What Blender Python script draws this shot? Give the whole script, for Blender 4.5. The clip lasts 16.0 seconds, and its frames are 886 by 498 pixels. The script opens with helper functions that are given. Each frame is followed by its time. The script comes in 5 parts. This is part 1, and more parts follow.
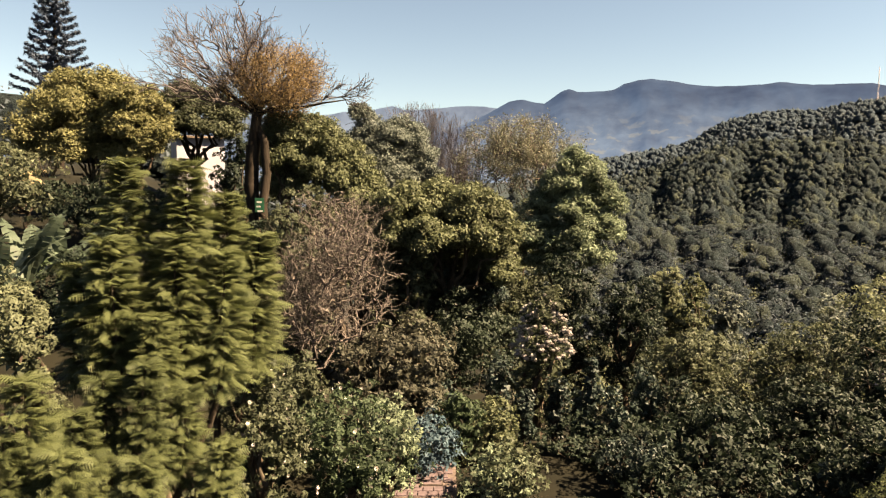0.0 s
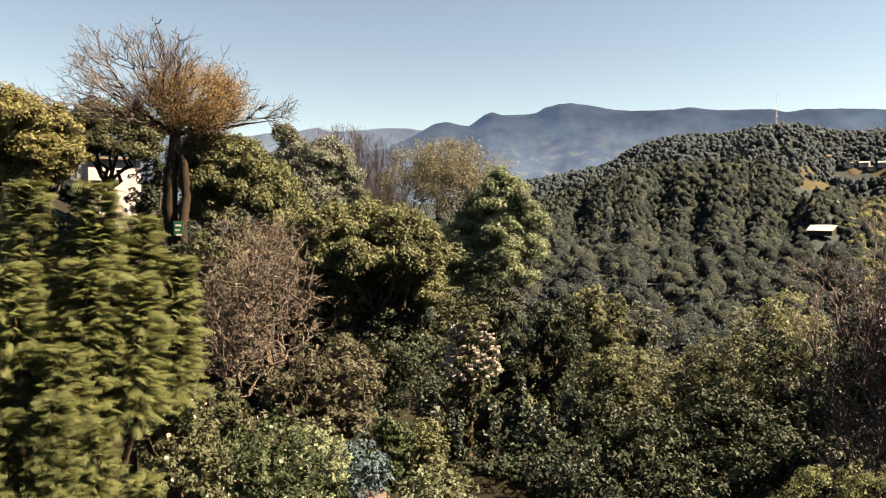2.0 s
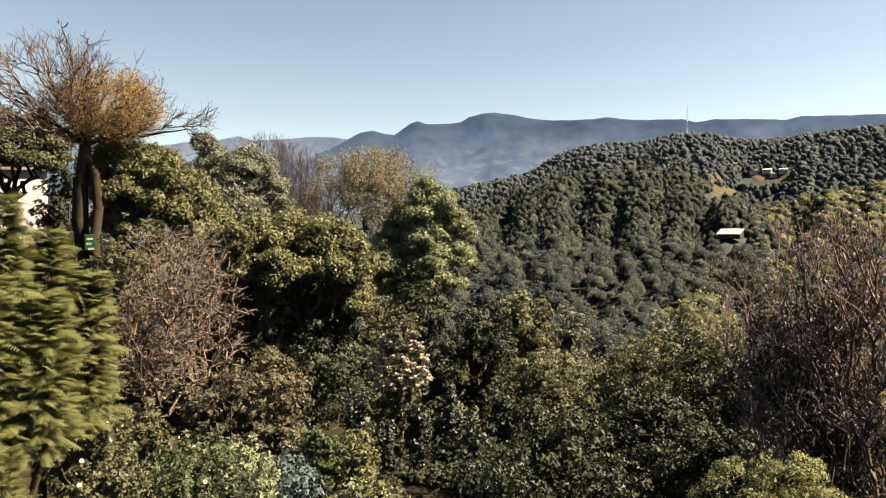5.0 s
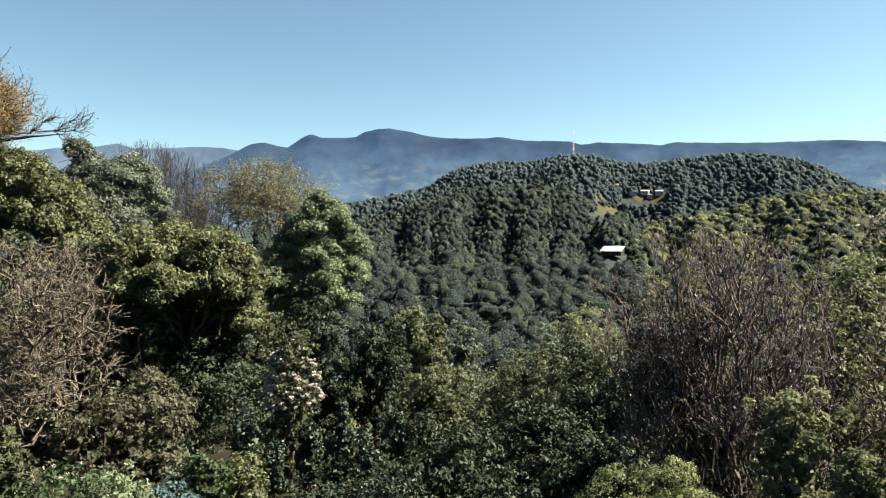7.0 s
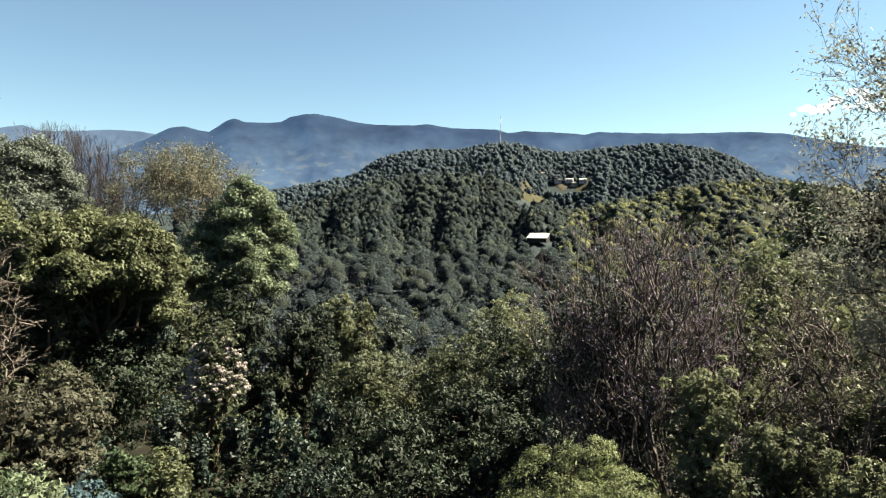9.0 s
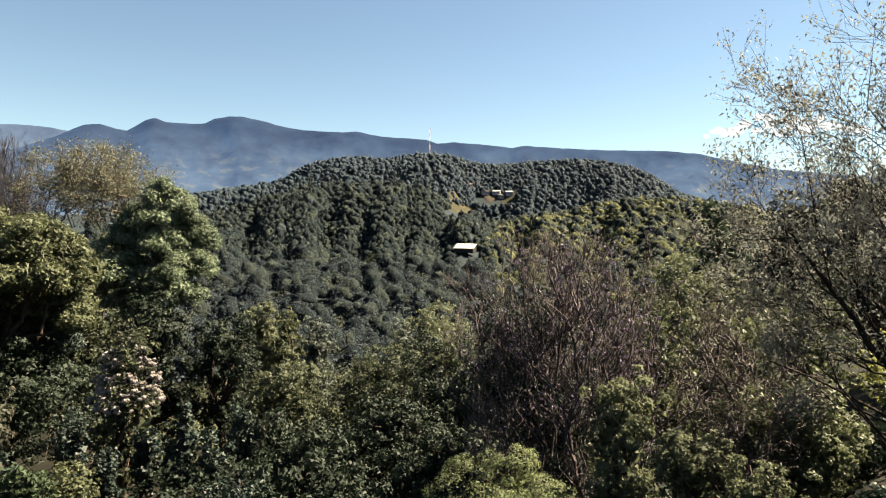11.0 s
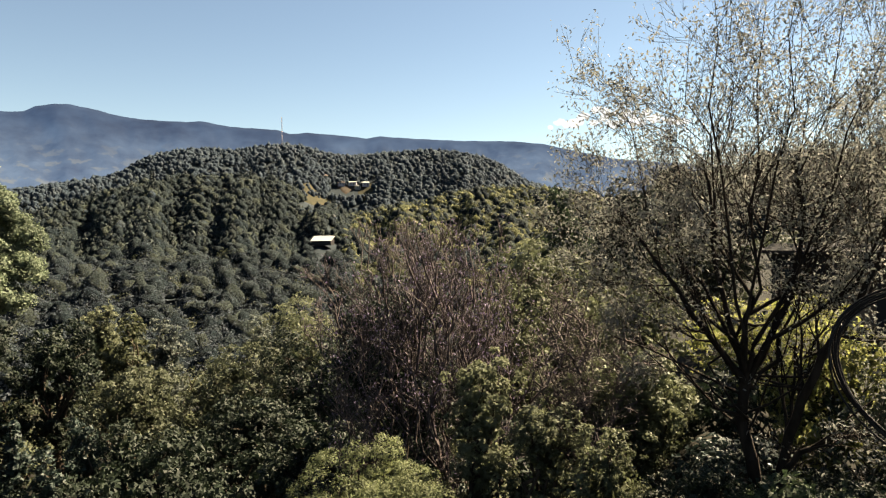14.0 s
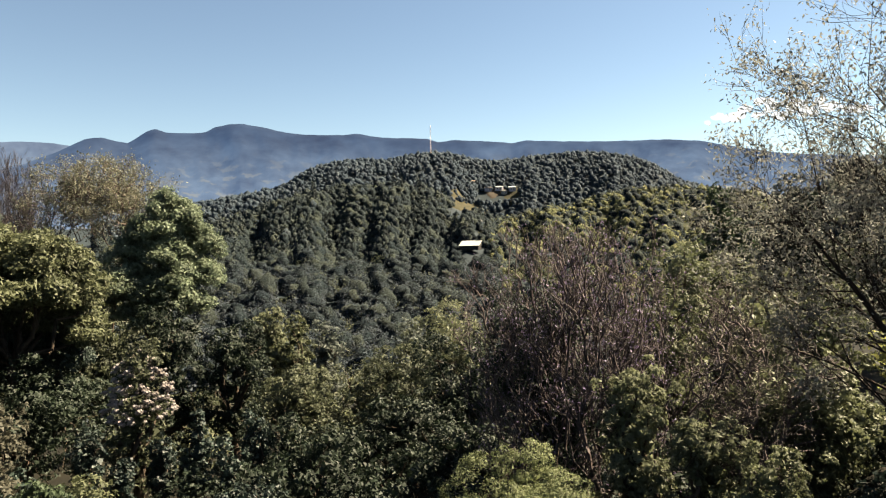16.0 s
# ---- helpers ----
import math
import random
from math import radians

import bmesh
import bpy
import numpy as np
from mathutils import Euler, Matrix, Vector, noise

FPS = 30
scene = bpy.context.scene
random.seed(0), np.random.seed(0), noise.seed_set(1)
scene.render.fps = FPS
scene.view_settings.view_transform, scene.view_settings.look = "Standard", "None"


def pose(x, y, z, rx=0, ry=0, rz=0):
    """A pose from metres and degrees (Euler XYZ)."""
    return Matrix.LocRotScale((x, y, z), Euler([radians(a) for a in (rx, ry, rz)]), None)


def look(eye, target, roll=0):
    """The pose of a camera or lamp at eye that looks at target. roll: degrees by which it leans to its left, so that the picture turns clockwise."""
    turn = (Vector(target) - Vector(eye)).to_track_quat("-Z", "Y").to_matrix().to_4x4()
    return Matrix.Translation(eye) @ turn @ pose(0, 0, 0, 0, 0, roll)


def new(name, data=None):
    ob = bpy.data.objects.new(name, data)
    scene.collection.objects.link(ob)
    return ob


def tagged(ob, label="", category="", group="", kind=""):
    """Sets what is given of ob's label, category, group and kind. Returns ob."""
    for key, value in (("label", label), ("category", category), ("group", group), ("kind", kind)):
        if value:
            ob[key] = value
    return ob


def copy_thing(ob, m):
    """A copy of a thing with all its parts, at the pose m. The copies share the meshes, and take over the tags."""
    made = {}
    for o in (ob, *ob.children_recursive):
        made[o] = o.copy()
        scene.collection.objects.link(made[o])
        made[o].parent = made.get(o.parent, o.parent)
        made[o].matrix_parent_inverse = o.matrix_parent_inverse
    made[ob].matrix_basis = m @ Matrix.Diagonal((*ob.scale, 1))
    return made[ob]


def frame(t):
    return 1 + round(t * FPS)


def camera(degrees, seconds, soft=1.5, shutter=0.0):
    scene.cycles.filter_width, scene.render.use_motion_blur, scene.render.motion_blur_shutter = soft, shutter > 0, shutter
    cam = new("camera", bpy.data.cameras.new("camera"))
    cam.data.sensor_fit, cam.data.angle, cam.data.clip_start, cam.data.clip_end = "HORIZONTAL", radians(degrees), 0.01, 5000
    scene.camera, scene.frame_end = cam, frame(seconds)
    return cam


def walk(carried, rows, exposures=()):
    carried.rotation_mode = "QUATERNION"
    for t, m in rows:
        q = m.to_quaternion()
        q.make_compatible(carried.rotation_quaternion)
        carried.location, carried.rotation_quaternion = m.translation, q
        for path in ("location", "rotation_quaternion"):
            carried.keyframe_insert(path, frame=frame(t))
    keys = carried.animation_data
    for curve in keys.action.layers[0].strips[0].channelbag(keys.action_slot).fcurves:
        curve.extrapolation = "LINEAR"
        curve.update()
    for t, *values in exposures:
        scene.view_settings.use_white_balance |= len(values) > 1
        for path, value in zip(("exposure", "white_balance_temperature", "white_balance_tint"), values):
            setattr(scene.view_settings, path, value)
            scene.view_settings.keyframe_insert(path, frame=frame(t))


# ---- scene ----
EYE_Z = 12.0
PAN = [  # seconds, heading to the right of +y, tilt up, lean
    (0, -29.90, -5.12, 0.42),
    (0.5, -28.63, -3.81, 0.03),
    (1, -25.82, -5.04, 0.60),
    (1.5, -25.50, -4.16, 0.35),
    (2, -23.62, -3.26, -0.00),
    (2.5, -22.28, -3.73, 0.15),
    (3, -21.00, -4.03, 0.36),
    (3.5, -20.10, -4.30, 0.25),
    (3.7, -19.47, -3.88, 0.04),
    (5.8, -15.53, -2.54, -0.36),
    (6, -14.60, -3.02, -0.24),
    (6.5, -10.88, -1.99, -0.28),
    (7, -8.20, -1.28, -0.08),
    (7.5, -6.77, -0.98, -0.08),
    (8, -4.54, -1.97, 0.08),
    (8.5, -4.06, -1.42, -0.06),
    (9, -2.02, -2.39, -0.11),
    (9.2, 0.08, -2.27, 0.43),
    (11.3, 4.95, -1.51, 1.37),
    (11.5, 5.88, -1.70, 1.40),
    (12, 13.36, -2.63, -0.11),
    (12.5, 21.24, -2.29, 0.12),
    (13, 20.92, -2.84, -0.44),
    (13.5, 19.14, -2.50, -0.53),
    (14, 16.51, -2.24, -0.37),
    (14.5, 12.93, -2.41, -0.49),
    (15, 9.96, -2.53, -0.68),
    (15.5, 6.80, -3.22, -0.43),
    (16, 3.82, -1.68, -1.29),
]


def eye_at(az):
    a = radians(az)
    return Vector((0.06 * math.sin(a), 0.06 * math.cos(a), EYE_Z))


def gaze(az, el, lean):
    a, e = radians(az), radians(el)
    eye = eye_at(az)
    return look(eye, eye + Vector((math.sin(a) * math.cos(e), math.cos(a) * math.cos(e), math.sin(e))), lean)


cam = camera(67.71, 16.0, soft=1.2)
walk(cam, [(t, gaze(az, el, lean)) for t, az, el, lean in PAN], exposures=[(0, 3.11, 9900, 13), (3.7, 3.11, 9650, 12), (6.2, 3.09, 9300, 10), (7, 2.97, 7300, -4), (9.5, 2.97, 7250, 0), (12.2, 2.92, 8200, 8), (15.2, 2.87, 8300, 9), (16, 2.91, 7900, 8)])

# ---- light ----
SUN_AZ, SUN_EL = 72.0, 46.0
world = bpy.data.worlds.new("sky")
scene.world = world
world.use_nodes = True
wn = world.node_tree.nodes
sky = wn.new("ShaderNodeTexSky")
sky.sky_type = "NISHITA"
sky.sun_disc = False
sky.sun_elevation, sky.sun_rotation = radians(SUN_EL), radians(SUN_AZ)
sky.altitude, sky.air_density, sky.dust_density, sky.ozone_density = 1800, 1.0, 0.6, 0.6
wn["Background"].inputs["Strength"].default_value = 0.0232
tint = wn.new("ShaderNodeMix")
tint.data_type, tint.blend_type = "RGBA", "MULTIPLY"
tint.inputs["Factor"].default_value, tint.inputs["B"].default_value = 1.0, (0.985, 1.055, 1.08, 1)
world.node_tree.links.new(sky.outputs[0], tint.inputs["A"])
world.node_tree.links.new(tint.outputs["Result"], wn["Background"].inputs["Color"])
sun = new("sun", bpy.data.lights.new("sun", "SUN"))
sun.data.energy, sun.data.angle, sun.data.color = 5.0, radians(0.5), (1.0, 0.92, 0.78)
sa, se = radians(SUN_AZ), radians(SUN_EL)
sun.matrix_world = look((0, 0, 60), Vector((0, 0, 60)) - Vector((math.sin(sa) * math.cos(se), math.cos(sa) * math.cos(se), math.sin(se))))


# ---- materials ----
def nodes_of(name):
    m = bpy.data.materials.new(name)
    m.use_nodes = True
    return m, m.node_tree.nodes, m.node_tree.links


def leaf_material(name, a, b, through_light=0.27, rough=0.6, gloss=0.13):
    """Leaves whose colour runs from a to b from leaf to leaf and in wide drifts."""
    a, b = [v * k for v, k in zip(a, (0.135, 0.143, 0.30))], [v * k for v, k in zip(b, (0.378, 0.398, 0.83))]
    m, n, l = nodes_of(name)
    bsdf, out = n["Principled BSDF"], n["Material Output"]
    geo, info, tex = n.new("ShaderNodeNewGeometry"), n.new("ShaderNodeObjectInfo"), n.new("ShaderNodeTexNoise")
    pos = n.new("ShaderNodeNewGeometry")
    tex.inputs["Scale"].default_value, tex.inputs["Detail"].default_value = 0.55, 2
    l.new(pos.outputs["Position"], tex.inputs["Vector"])
    add = n.new("ShaderNodeMath")
    add.operation = "MULTIPLY_ADD"
    l.new(geo.outputs["Random Per Island"], add.inputs[0])
    add.inputs[1].default_value = 0.34
    l.new(tex.outputs[0], add.inputs[2])
    obr = n.new("ShaderNodeMath")
    obr.operation = "MULTIPLY_ADD"
    l.new(info.outputs["Random"], obr.inputs[0])
    obr.inputs[1].default_value = 0.25
    l.new(add.outputs[0], obr.inputs[2])
    ramp = n.new("ShaderNodeValToRGB")
    ramp.color_ramp.elements[0].position, ramp.color_ramp.elements[1].position = 0.32, 0.88
    ramp.color_ramp.elements[0].color, ramp.color_ramp.elements[1].color = (*a, 1), (*b, 1)
    l.new(obr.outputs[0], ramp.inputs[0])
    l.new(ramp.outputs[0], bsdf.inputs["Base Color"])
    bsdf.inputs["Roughness"].default_value = rough
    bsdf.inputs["Specular IOR Level"].default_value = gloss
    tr = n.new("ShaderNodeBsdfTranslucent")
    bright = n.new("ShaderNodeHueSaturation")
    bright.inputs["Saturation"].default_value, bright.inputs["Value"].default_value = 1.1, 1.5
    l.new(ramp.outputs[0], bright.inputs["Color"])
    l.new(bright.outputs[0], tr.inputs["Color"])
    mix = n.new("ShaderNodeMixShader")
    mix.inputs[0].default_value = through_light
    l.new(bsdf.outputs[0], mix.inputs[1])
    l.new(tr.outputs[0], mix.inputs[2])
    l.new(mix.outputs[0], out.inputs["Surface"])
    return m


def grain_material(name, a, b, scale=6.0, rough=0.85, bump=0.3, detail=6, stretch=(1, 1, 1), wide=0.4):
    """Bark, soil, stone, plaster: two scales of noise between a and b, and relief."""
    a, b = [v * 0.66 for v in a], [v * 0.66 for v in b]
    m, n, l = nodes_of(name)
    bsdf = n["Principled BSDF"]
    co, mp = n.new("ShaderNodeTexCoord"), n.new("ShaderNodeMapping")
    mp.inputs["Scale"].default_value = stretch
    l.new(co.outputs["Object"], mp.inputs["Vector"])
    fine, broad = n.new("ShaderNodeTexNoise"), n.new("ShaderNodeTexNoise")
    fine.inputs["Scale"].default_value, fine.inputs["Detail"].default_value = scale, detail
    broad.inputs["Scale"].default_value = scale * 0.08
    l.new(mp.outputs[0], fine.inputs["Vector"])
    l.new(mp.outputs[0], broad.inputs["Vector"])
    mx = n.new("ShaderNodeMix")
    mx.inputs["Factor"].default_value = wide
    l.new(fine.outputs[0], mx.inputs["A"])
    l.new(broad.outputs[0], mx.inputs["B"])
    ramp = n.new("ShaderNodeValToRGB")
    ramp.color_ramp.elements[0].position, ramp.color_ramp.elements[1].position = 0.35, 0.65
    ramp.color_ramp.elements[0].color, ramp.color_ramp.elements[1].color = (*a, 1), (*b, 1)
    l.new(mx.outputs["Result"], ramp.inputs[0])
    l.new(ramp.outputs[0], bsdf.inputs["Base Color"])
    bsdf.inputs["Roughness"].default_value = rough
    bsdf.inputs["Specular IOR Level"].default_value = 0.1
    bp = n.new("ShaderNodeBump")
    bp.inputs["Strength"].default_value = bump
    l.new(fine.outputs[0], bp.inputs["Height"])
    l.new(bp.outputs[0], bsdf.inputs["Normal"])
    return m


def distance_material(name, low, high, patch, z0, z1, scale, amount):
    """Distant ridges, air haze put into a glowing colour, being a backdrop kilometres off."""
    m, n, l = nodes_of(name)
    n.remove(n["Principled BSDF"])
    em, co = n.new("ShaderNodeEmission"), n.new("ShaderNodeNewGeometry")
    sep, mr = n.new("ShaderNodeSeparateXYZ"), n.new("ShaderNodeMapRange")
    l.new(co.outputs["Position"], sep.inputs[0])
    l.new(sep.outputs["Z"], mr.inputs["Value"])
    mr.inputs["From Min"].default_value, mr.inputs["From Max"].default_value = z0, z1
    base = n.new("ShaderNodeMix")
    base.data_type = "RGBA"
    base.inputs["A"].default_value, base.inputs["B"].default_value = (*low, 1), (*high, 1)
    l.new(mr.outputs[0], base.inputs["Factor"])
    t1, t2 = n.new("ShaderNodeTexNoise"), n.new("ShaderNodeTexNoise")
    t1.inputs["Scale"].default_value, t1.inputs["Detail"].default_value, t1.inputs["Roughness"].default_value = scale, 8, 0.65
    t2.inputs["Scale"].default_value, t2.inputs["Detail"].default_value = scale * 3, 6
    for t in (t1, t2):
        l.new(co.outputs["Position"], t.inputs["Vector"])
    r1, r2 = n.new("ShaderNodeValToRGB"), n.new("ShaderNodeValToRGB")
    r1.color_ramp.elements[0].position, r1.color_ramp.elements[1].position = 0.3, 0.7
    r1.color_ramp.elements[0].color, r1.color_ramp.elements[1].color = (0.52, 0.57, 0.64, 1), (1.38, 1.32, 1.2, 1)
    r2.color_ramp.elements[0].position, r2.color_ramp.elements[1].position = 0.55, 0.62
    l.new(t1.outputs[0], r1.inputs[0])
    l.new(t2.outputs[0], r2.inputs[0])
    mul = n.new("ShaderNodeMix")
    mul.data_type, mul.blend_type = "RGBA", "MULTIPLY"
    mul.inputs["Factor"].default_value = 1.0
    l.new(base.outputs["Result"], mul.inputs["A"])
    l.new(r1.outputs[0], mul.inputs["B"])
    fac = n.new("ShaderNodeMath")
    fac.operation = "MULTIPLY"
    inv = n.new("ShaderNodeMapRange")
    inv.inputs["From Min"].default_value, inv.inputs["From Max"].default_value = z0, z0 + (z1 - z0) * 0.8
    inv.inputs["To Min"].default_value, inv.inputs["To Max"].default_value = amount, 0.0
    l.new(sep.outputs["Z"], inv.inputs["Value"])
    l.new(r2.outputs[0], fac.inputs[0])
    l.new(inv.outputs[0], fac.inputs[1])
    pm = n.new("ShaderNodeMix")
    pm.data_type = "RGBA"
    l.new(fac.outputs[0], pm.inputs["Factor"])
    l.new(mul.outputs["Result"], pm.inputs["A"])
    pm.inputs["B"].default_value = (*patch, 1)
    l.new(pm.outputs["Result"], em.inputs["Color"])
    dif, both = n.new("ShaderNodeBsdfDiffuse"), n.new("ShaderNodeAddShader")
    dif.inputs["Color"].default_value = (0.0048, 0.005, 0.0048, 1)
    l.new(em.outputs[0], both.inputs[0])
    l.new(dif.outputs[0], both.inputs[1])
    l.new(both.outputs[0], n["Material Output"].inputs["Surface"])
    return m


LEAF = {
    "olive": leaf_material("olive_leaves", (0.045, 0.054, 0.014), (0.128, 0.136, 0.04)),
    "green": leaf_material("green_leaves", (0.025, 0.045, 0.012), (0.085, 0.115, 0.03)),
    "bright": leaf_material("bright_green_leaves", (0.112, 0.14, 0.042), (0.285, 0.325, 0.104)),
    # This and the ivy are darkened: thicket shade is put into their colour.
    "dark": leaf_material("shade_green_leaves", (0.010, 0.019, 0.006), (0.031, 0.044, 0.013), 0.12, 0.62, 0.14),
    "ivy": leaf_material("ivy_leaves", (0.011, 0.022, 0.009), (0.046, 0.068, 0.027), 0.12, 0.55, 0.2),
    # Brighter copy of the yellow green leaves: backlight is put into its colour.
    "lime_backlit": leaf_material("backlit_yellow_green_leaves", (0.14, 0.148, 0.024), (0.37, 0.36, 0.072), 0.55),
    "lime": leaf_material("yellow_green_leaves", (0.095, 0.105, 0.026), (0.245, 0.25, 0.075), 0.42),
    "brown": leaf_material("dry_brown_leaves", (0.06, 0.056, 0.02), (0.132, 0.12, 0.043)),
    "rust": leaf_material("rust_leaves", (0.21, 0.13, 0.034), (0.36, 0.235, 0.06), 0.4),
    "feather": leaf_material("feathery_leaves", (0.041, 0.058, 0.012), (0.128, 0.14, 0.029), 0.25),
    "sage": leaf_material("sage_green_leaves", (0.11, 0.128, 0.028), (0.29, 0.31, 0.078), 0.35),
    "blue": leaf_material("blue_green_leaves", (0.05, 0.085, 0.05), (0.11, 0.17, 0.10)),
    "grey": leaf_material("grey_green_leaves", (0.08, 0.096, 0.038), (0.205, 0.22, 0.092)),
    "needle": leaf_material("dark_needles", (0.03, 0.044, 0.034), (0.075, 0.098, 0.072), 0.1),
    # Bluer than near leaves: air haze is put into the far woods' colour.
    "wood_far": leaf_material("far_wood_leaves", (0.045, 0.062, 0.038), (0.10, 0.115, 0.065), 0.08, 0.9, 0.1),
    "hill_far": leaf_material("hazy_hill_leaves", (0.055, 0.076, 0.050), (0.108, 0.128, 0.074), 0.05, 0.9, 0.1),
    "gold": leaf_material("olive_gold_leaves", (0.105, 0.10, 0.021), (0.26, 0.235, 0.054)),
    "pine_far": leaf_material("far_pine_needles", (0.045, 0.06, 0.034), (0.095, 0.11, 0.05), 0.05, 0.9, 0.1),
    "banana": leaf_material("banana_leaves", (0.05, 0.078, 0.022), (0.14, 0.17, 0.06), 0.3, 0.5),
    "cream": leaf_material("cream_blossom", (0.42, 0.335, 0.13), (0.68, 0.57, 0.27), 0.2),
    "fading": leaf_material("fading_leaves", (0.07, 0.076, 0.032), (0.28, 0.265, 0.115), 0.4),
    "withered": leaf_material("withered_leaves", (0.10, 0.072, 0.052), (0.34, 0.25, 0.19), 0.25),
    "tawny": leaf_material("tawny_leaves", (0.11, 0.112, 0.036), (0.25, 0.235, 0.08)),
    "moss": leaf_material("moss_green_leaves", (0.072, 0.08, 0.02), (0.178, 0.186, 0.05)),
    "petal": leaf_material("yellow_petals", (0.55, 0.38, 0.08), (0.80, 0.66, 0.30), 0.25),
}
BARK = {
    "dark": grain_material("dark_bark", (0.010, 0.007, 0.005), (0.040, 0.029, 0.022), 9, 0.9, 0.6, stretch=(1, 1, 0.25)),
    "grey": grain_material("grey_bark", (0.10, 0.085, 0.07), (0.26, 0.22, 0.18), 9, 0.9, 0.5, stretch=(1, 1, 0.3)),
    "brown": grain_material("brown_twig_bark", (0.05, 0.034, 0.028), (0.14, 0.10, 0.085), 9, 0.85, 0.4),
    "pale": grain_material("pale_twig_bark", (0.046, 0.038, 0.035), (0.15, 0.123, 0.112), 9, 0.85, 0.4),
    "branch": grain_material("grey_brown_branch_bark", (0.016, 0.013, 0.011), (0.06, 0.048, 0.041), 9, 0.9, 0.5, stretch=(1, 1, 0.4)),
    "mauve": grain_material("mauve_twig_bark", (0.042, 0.034, 0.034), (0.115, 0.094, 0.094), 9, 0.85, 0.4),
    "tree": grain_material("brown_bark", (0.022, 0.016, 0.012), (0.085, 0.064, 0.048), 9, 0.9, 0.5, stretch=(1, 1, 0.3)),
}
# Near black: the shade under the bushes is put into the soil colour.
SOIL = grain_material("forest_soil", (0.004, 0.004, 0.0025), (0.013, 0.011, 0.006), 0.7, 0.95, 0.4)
# With distance it turns bluer: air haze put into the base colour.
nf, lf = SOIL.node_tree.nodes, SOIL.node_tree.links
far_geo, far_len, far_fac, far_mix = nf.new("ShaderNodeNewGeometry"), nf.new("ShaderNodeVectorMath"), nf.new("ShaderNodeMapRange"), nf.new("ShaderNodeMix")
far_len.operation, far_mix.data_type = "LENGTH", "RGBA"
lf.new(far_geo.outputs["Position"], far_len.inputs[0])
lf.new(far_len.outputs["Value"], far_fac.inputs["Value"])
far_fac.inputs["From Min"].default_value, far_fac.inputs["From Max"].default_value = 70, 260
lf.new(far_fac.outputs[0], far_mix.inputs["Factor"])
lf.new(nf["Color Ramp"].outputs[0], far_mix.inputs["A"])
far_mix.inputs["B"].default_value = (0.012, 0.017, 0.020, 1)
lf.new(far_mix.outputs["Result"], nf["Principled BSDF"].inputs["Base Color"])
EARTH = grain_material("bare_earth", (0.10, 0.072, 0.042), (0.19, 0.14, 0.085), 0.4, 0.95, 0.4)
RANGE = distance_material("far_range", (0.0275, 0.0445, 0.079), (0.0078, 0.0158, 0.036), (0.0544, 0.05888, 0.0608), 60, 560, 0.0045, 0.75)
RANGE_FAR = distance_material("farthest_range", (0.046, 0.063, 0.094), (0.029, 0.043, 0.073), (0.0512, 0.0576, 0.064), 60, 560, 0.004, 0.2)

# ---- building tools ----
AZ_SPUR = ([-22, -18, -16.1, -14.7, -12.8, -10.9, -8.5, -5.1, -1.2, 2.2, 3.6, 6.5, 8.4, 10.8, 13.1, 15.3, 17.5, 20.1, 22.9, 25.3, 28, 31, 35], [0.0, 0.7, 1.0, 1.35, 2.0, 2.6, 3.4, 4.1, 4.25, 4.25, 3.3, 1.9, 1.2, 1.5, 1.95, 2.3, 3.0, 3.45, 3.8, 3.95, 3.7, 3.0, 2.0])
AZ_TOP = ([-24, -20, -16.6, -12.8, -10.2, -9.1, -7.2, -5.2, -3.4, -0.8, 1.3, 2.7, 4.3, 6.5, 8, 10.2, 13.2, 15.3, 17.5, 19.8, 21.6, 23.1, 26, 30, 34], [1.2, 2.1, 2.65, 3.4, 3.9, 4.4, 5.45, 6.0, 6.15, 6.17, 6.58, 6.75, 6.75, 6.15, 5.9, 5.95, 6.25, 6.4, 6.25, 5.9, 5.45, 4.75, 4.3, 3.6, 2.6])


def smooth(a, b, x):
    t = np.clip((x - a) / (b - a), 0, 1)
    return t * t * (3 - 2 * t)


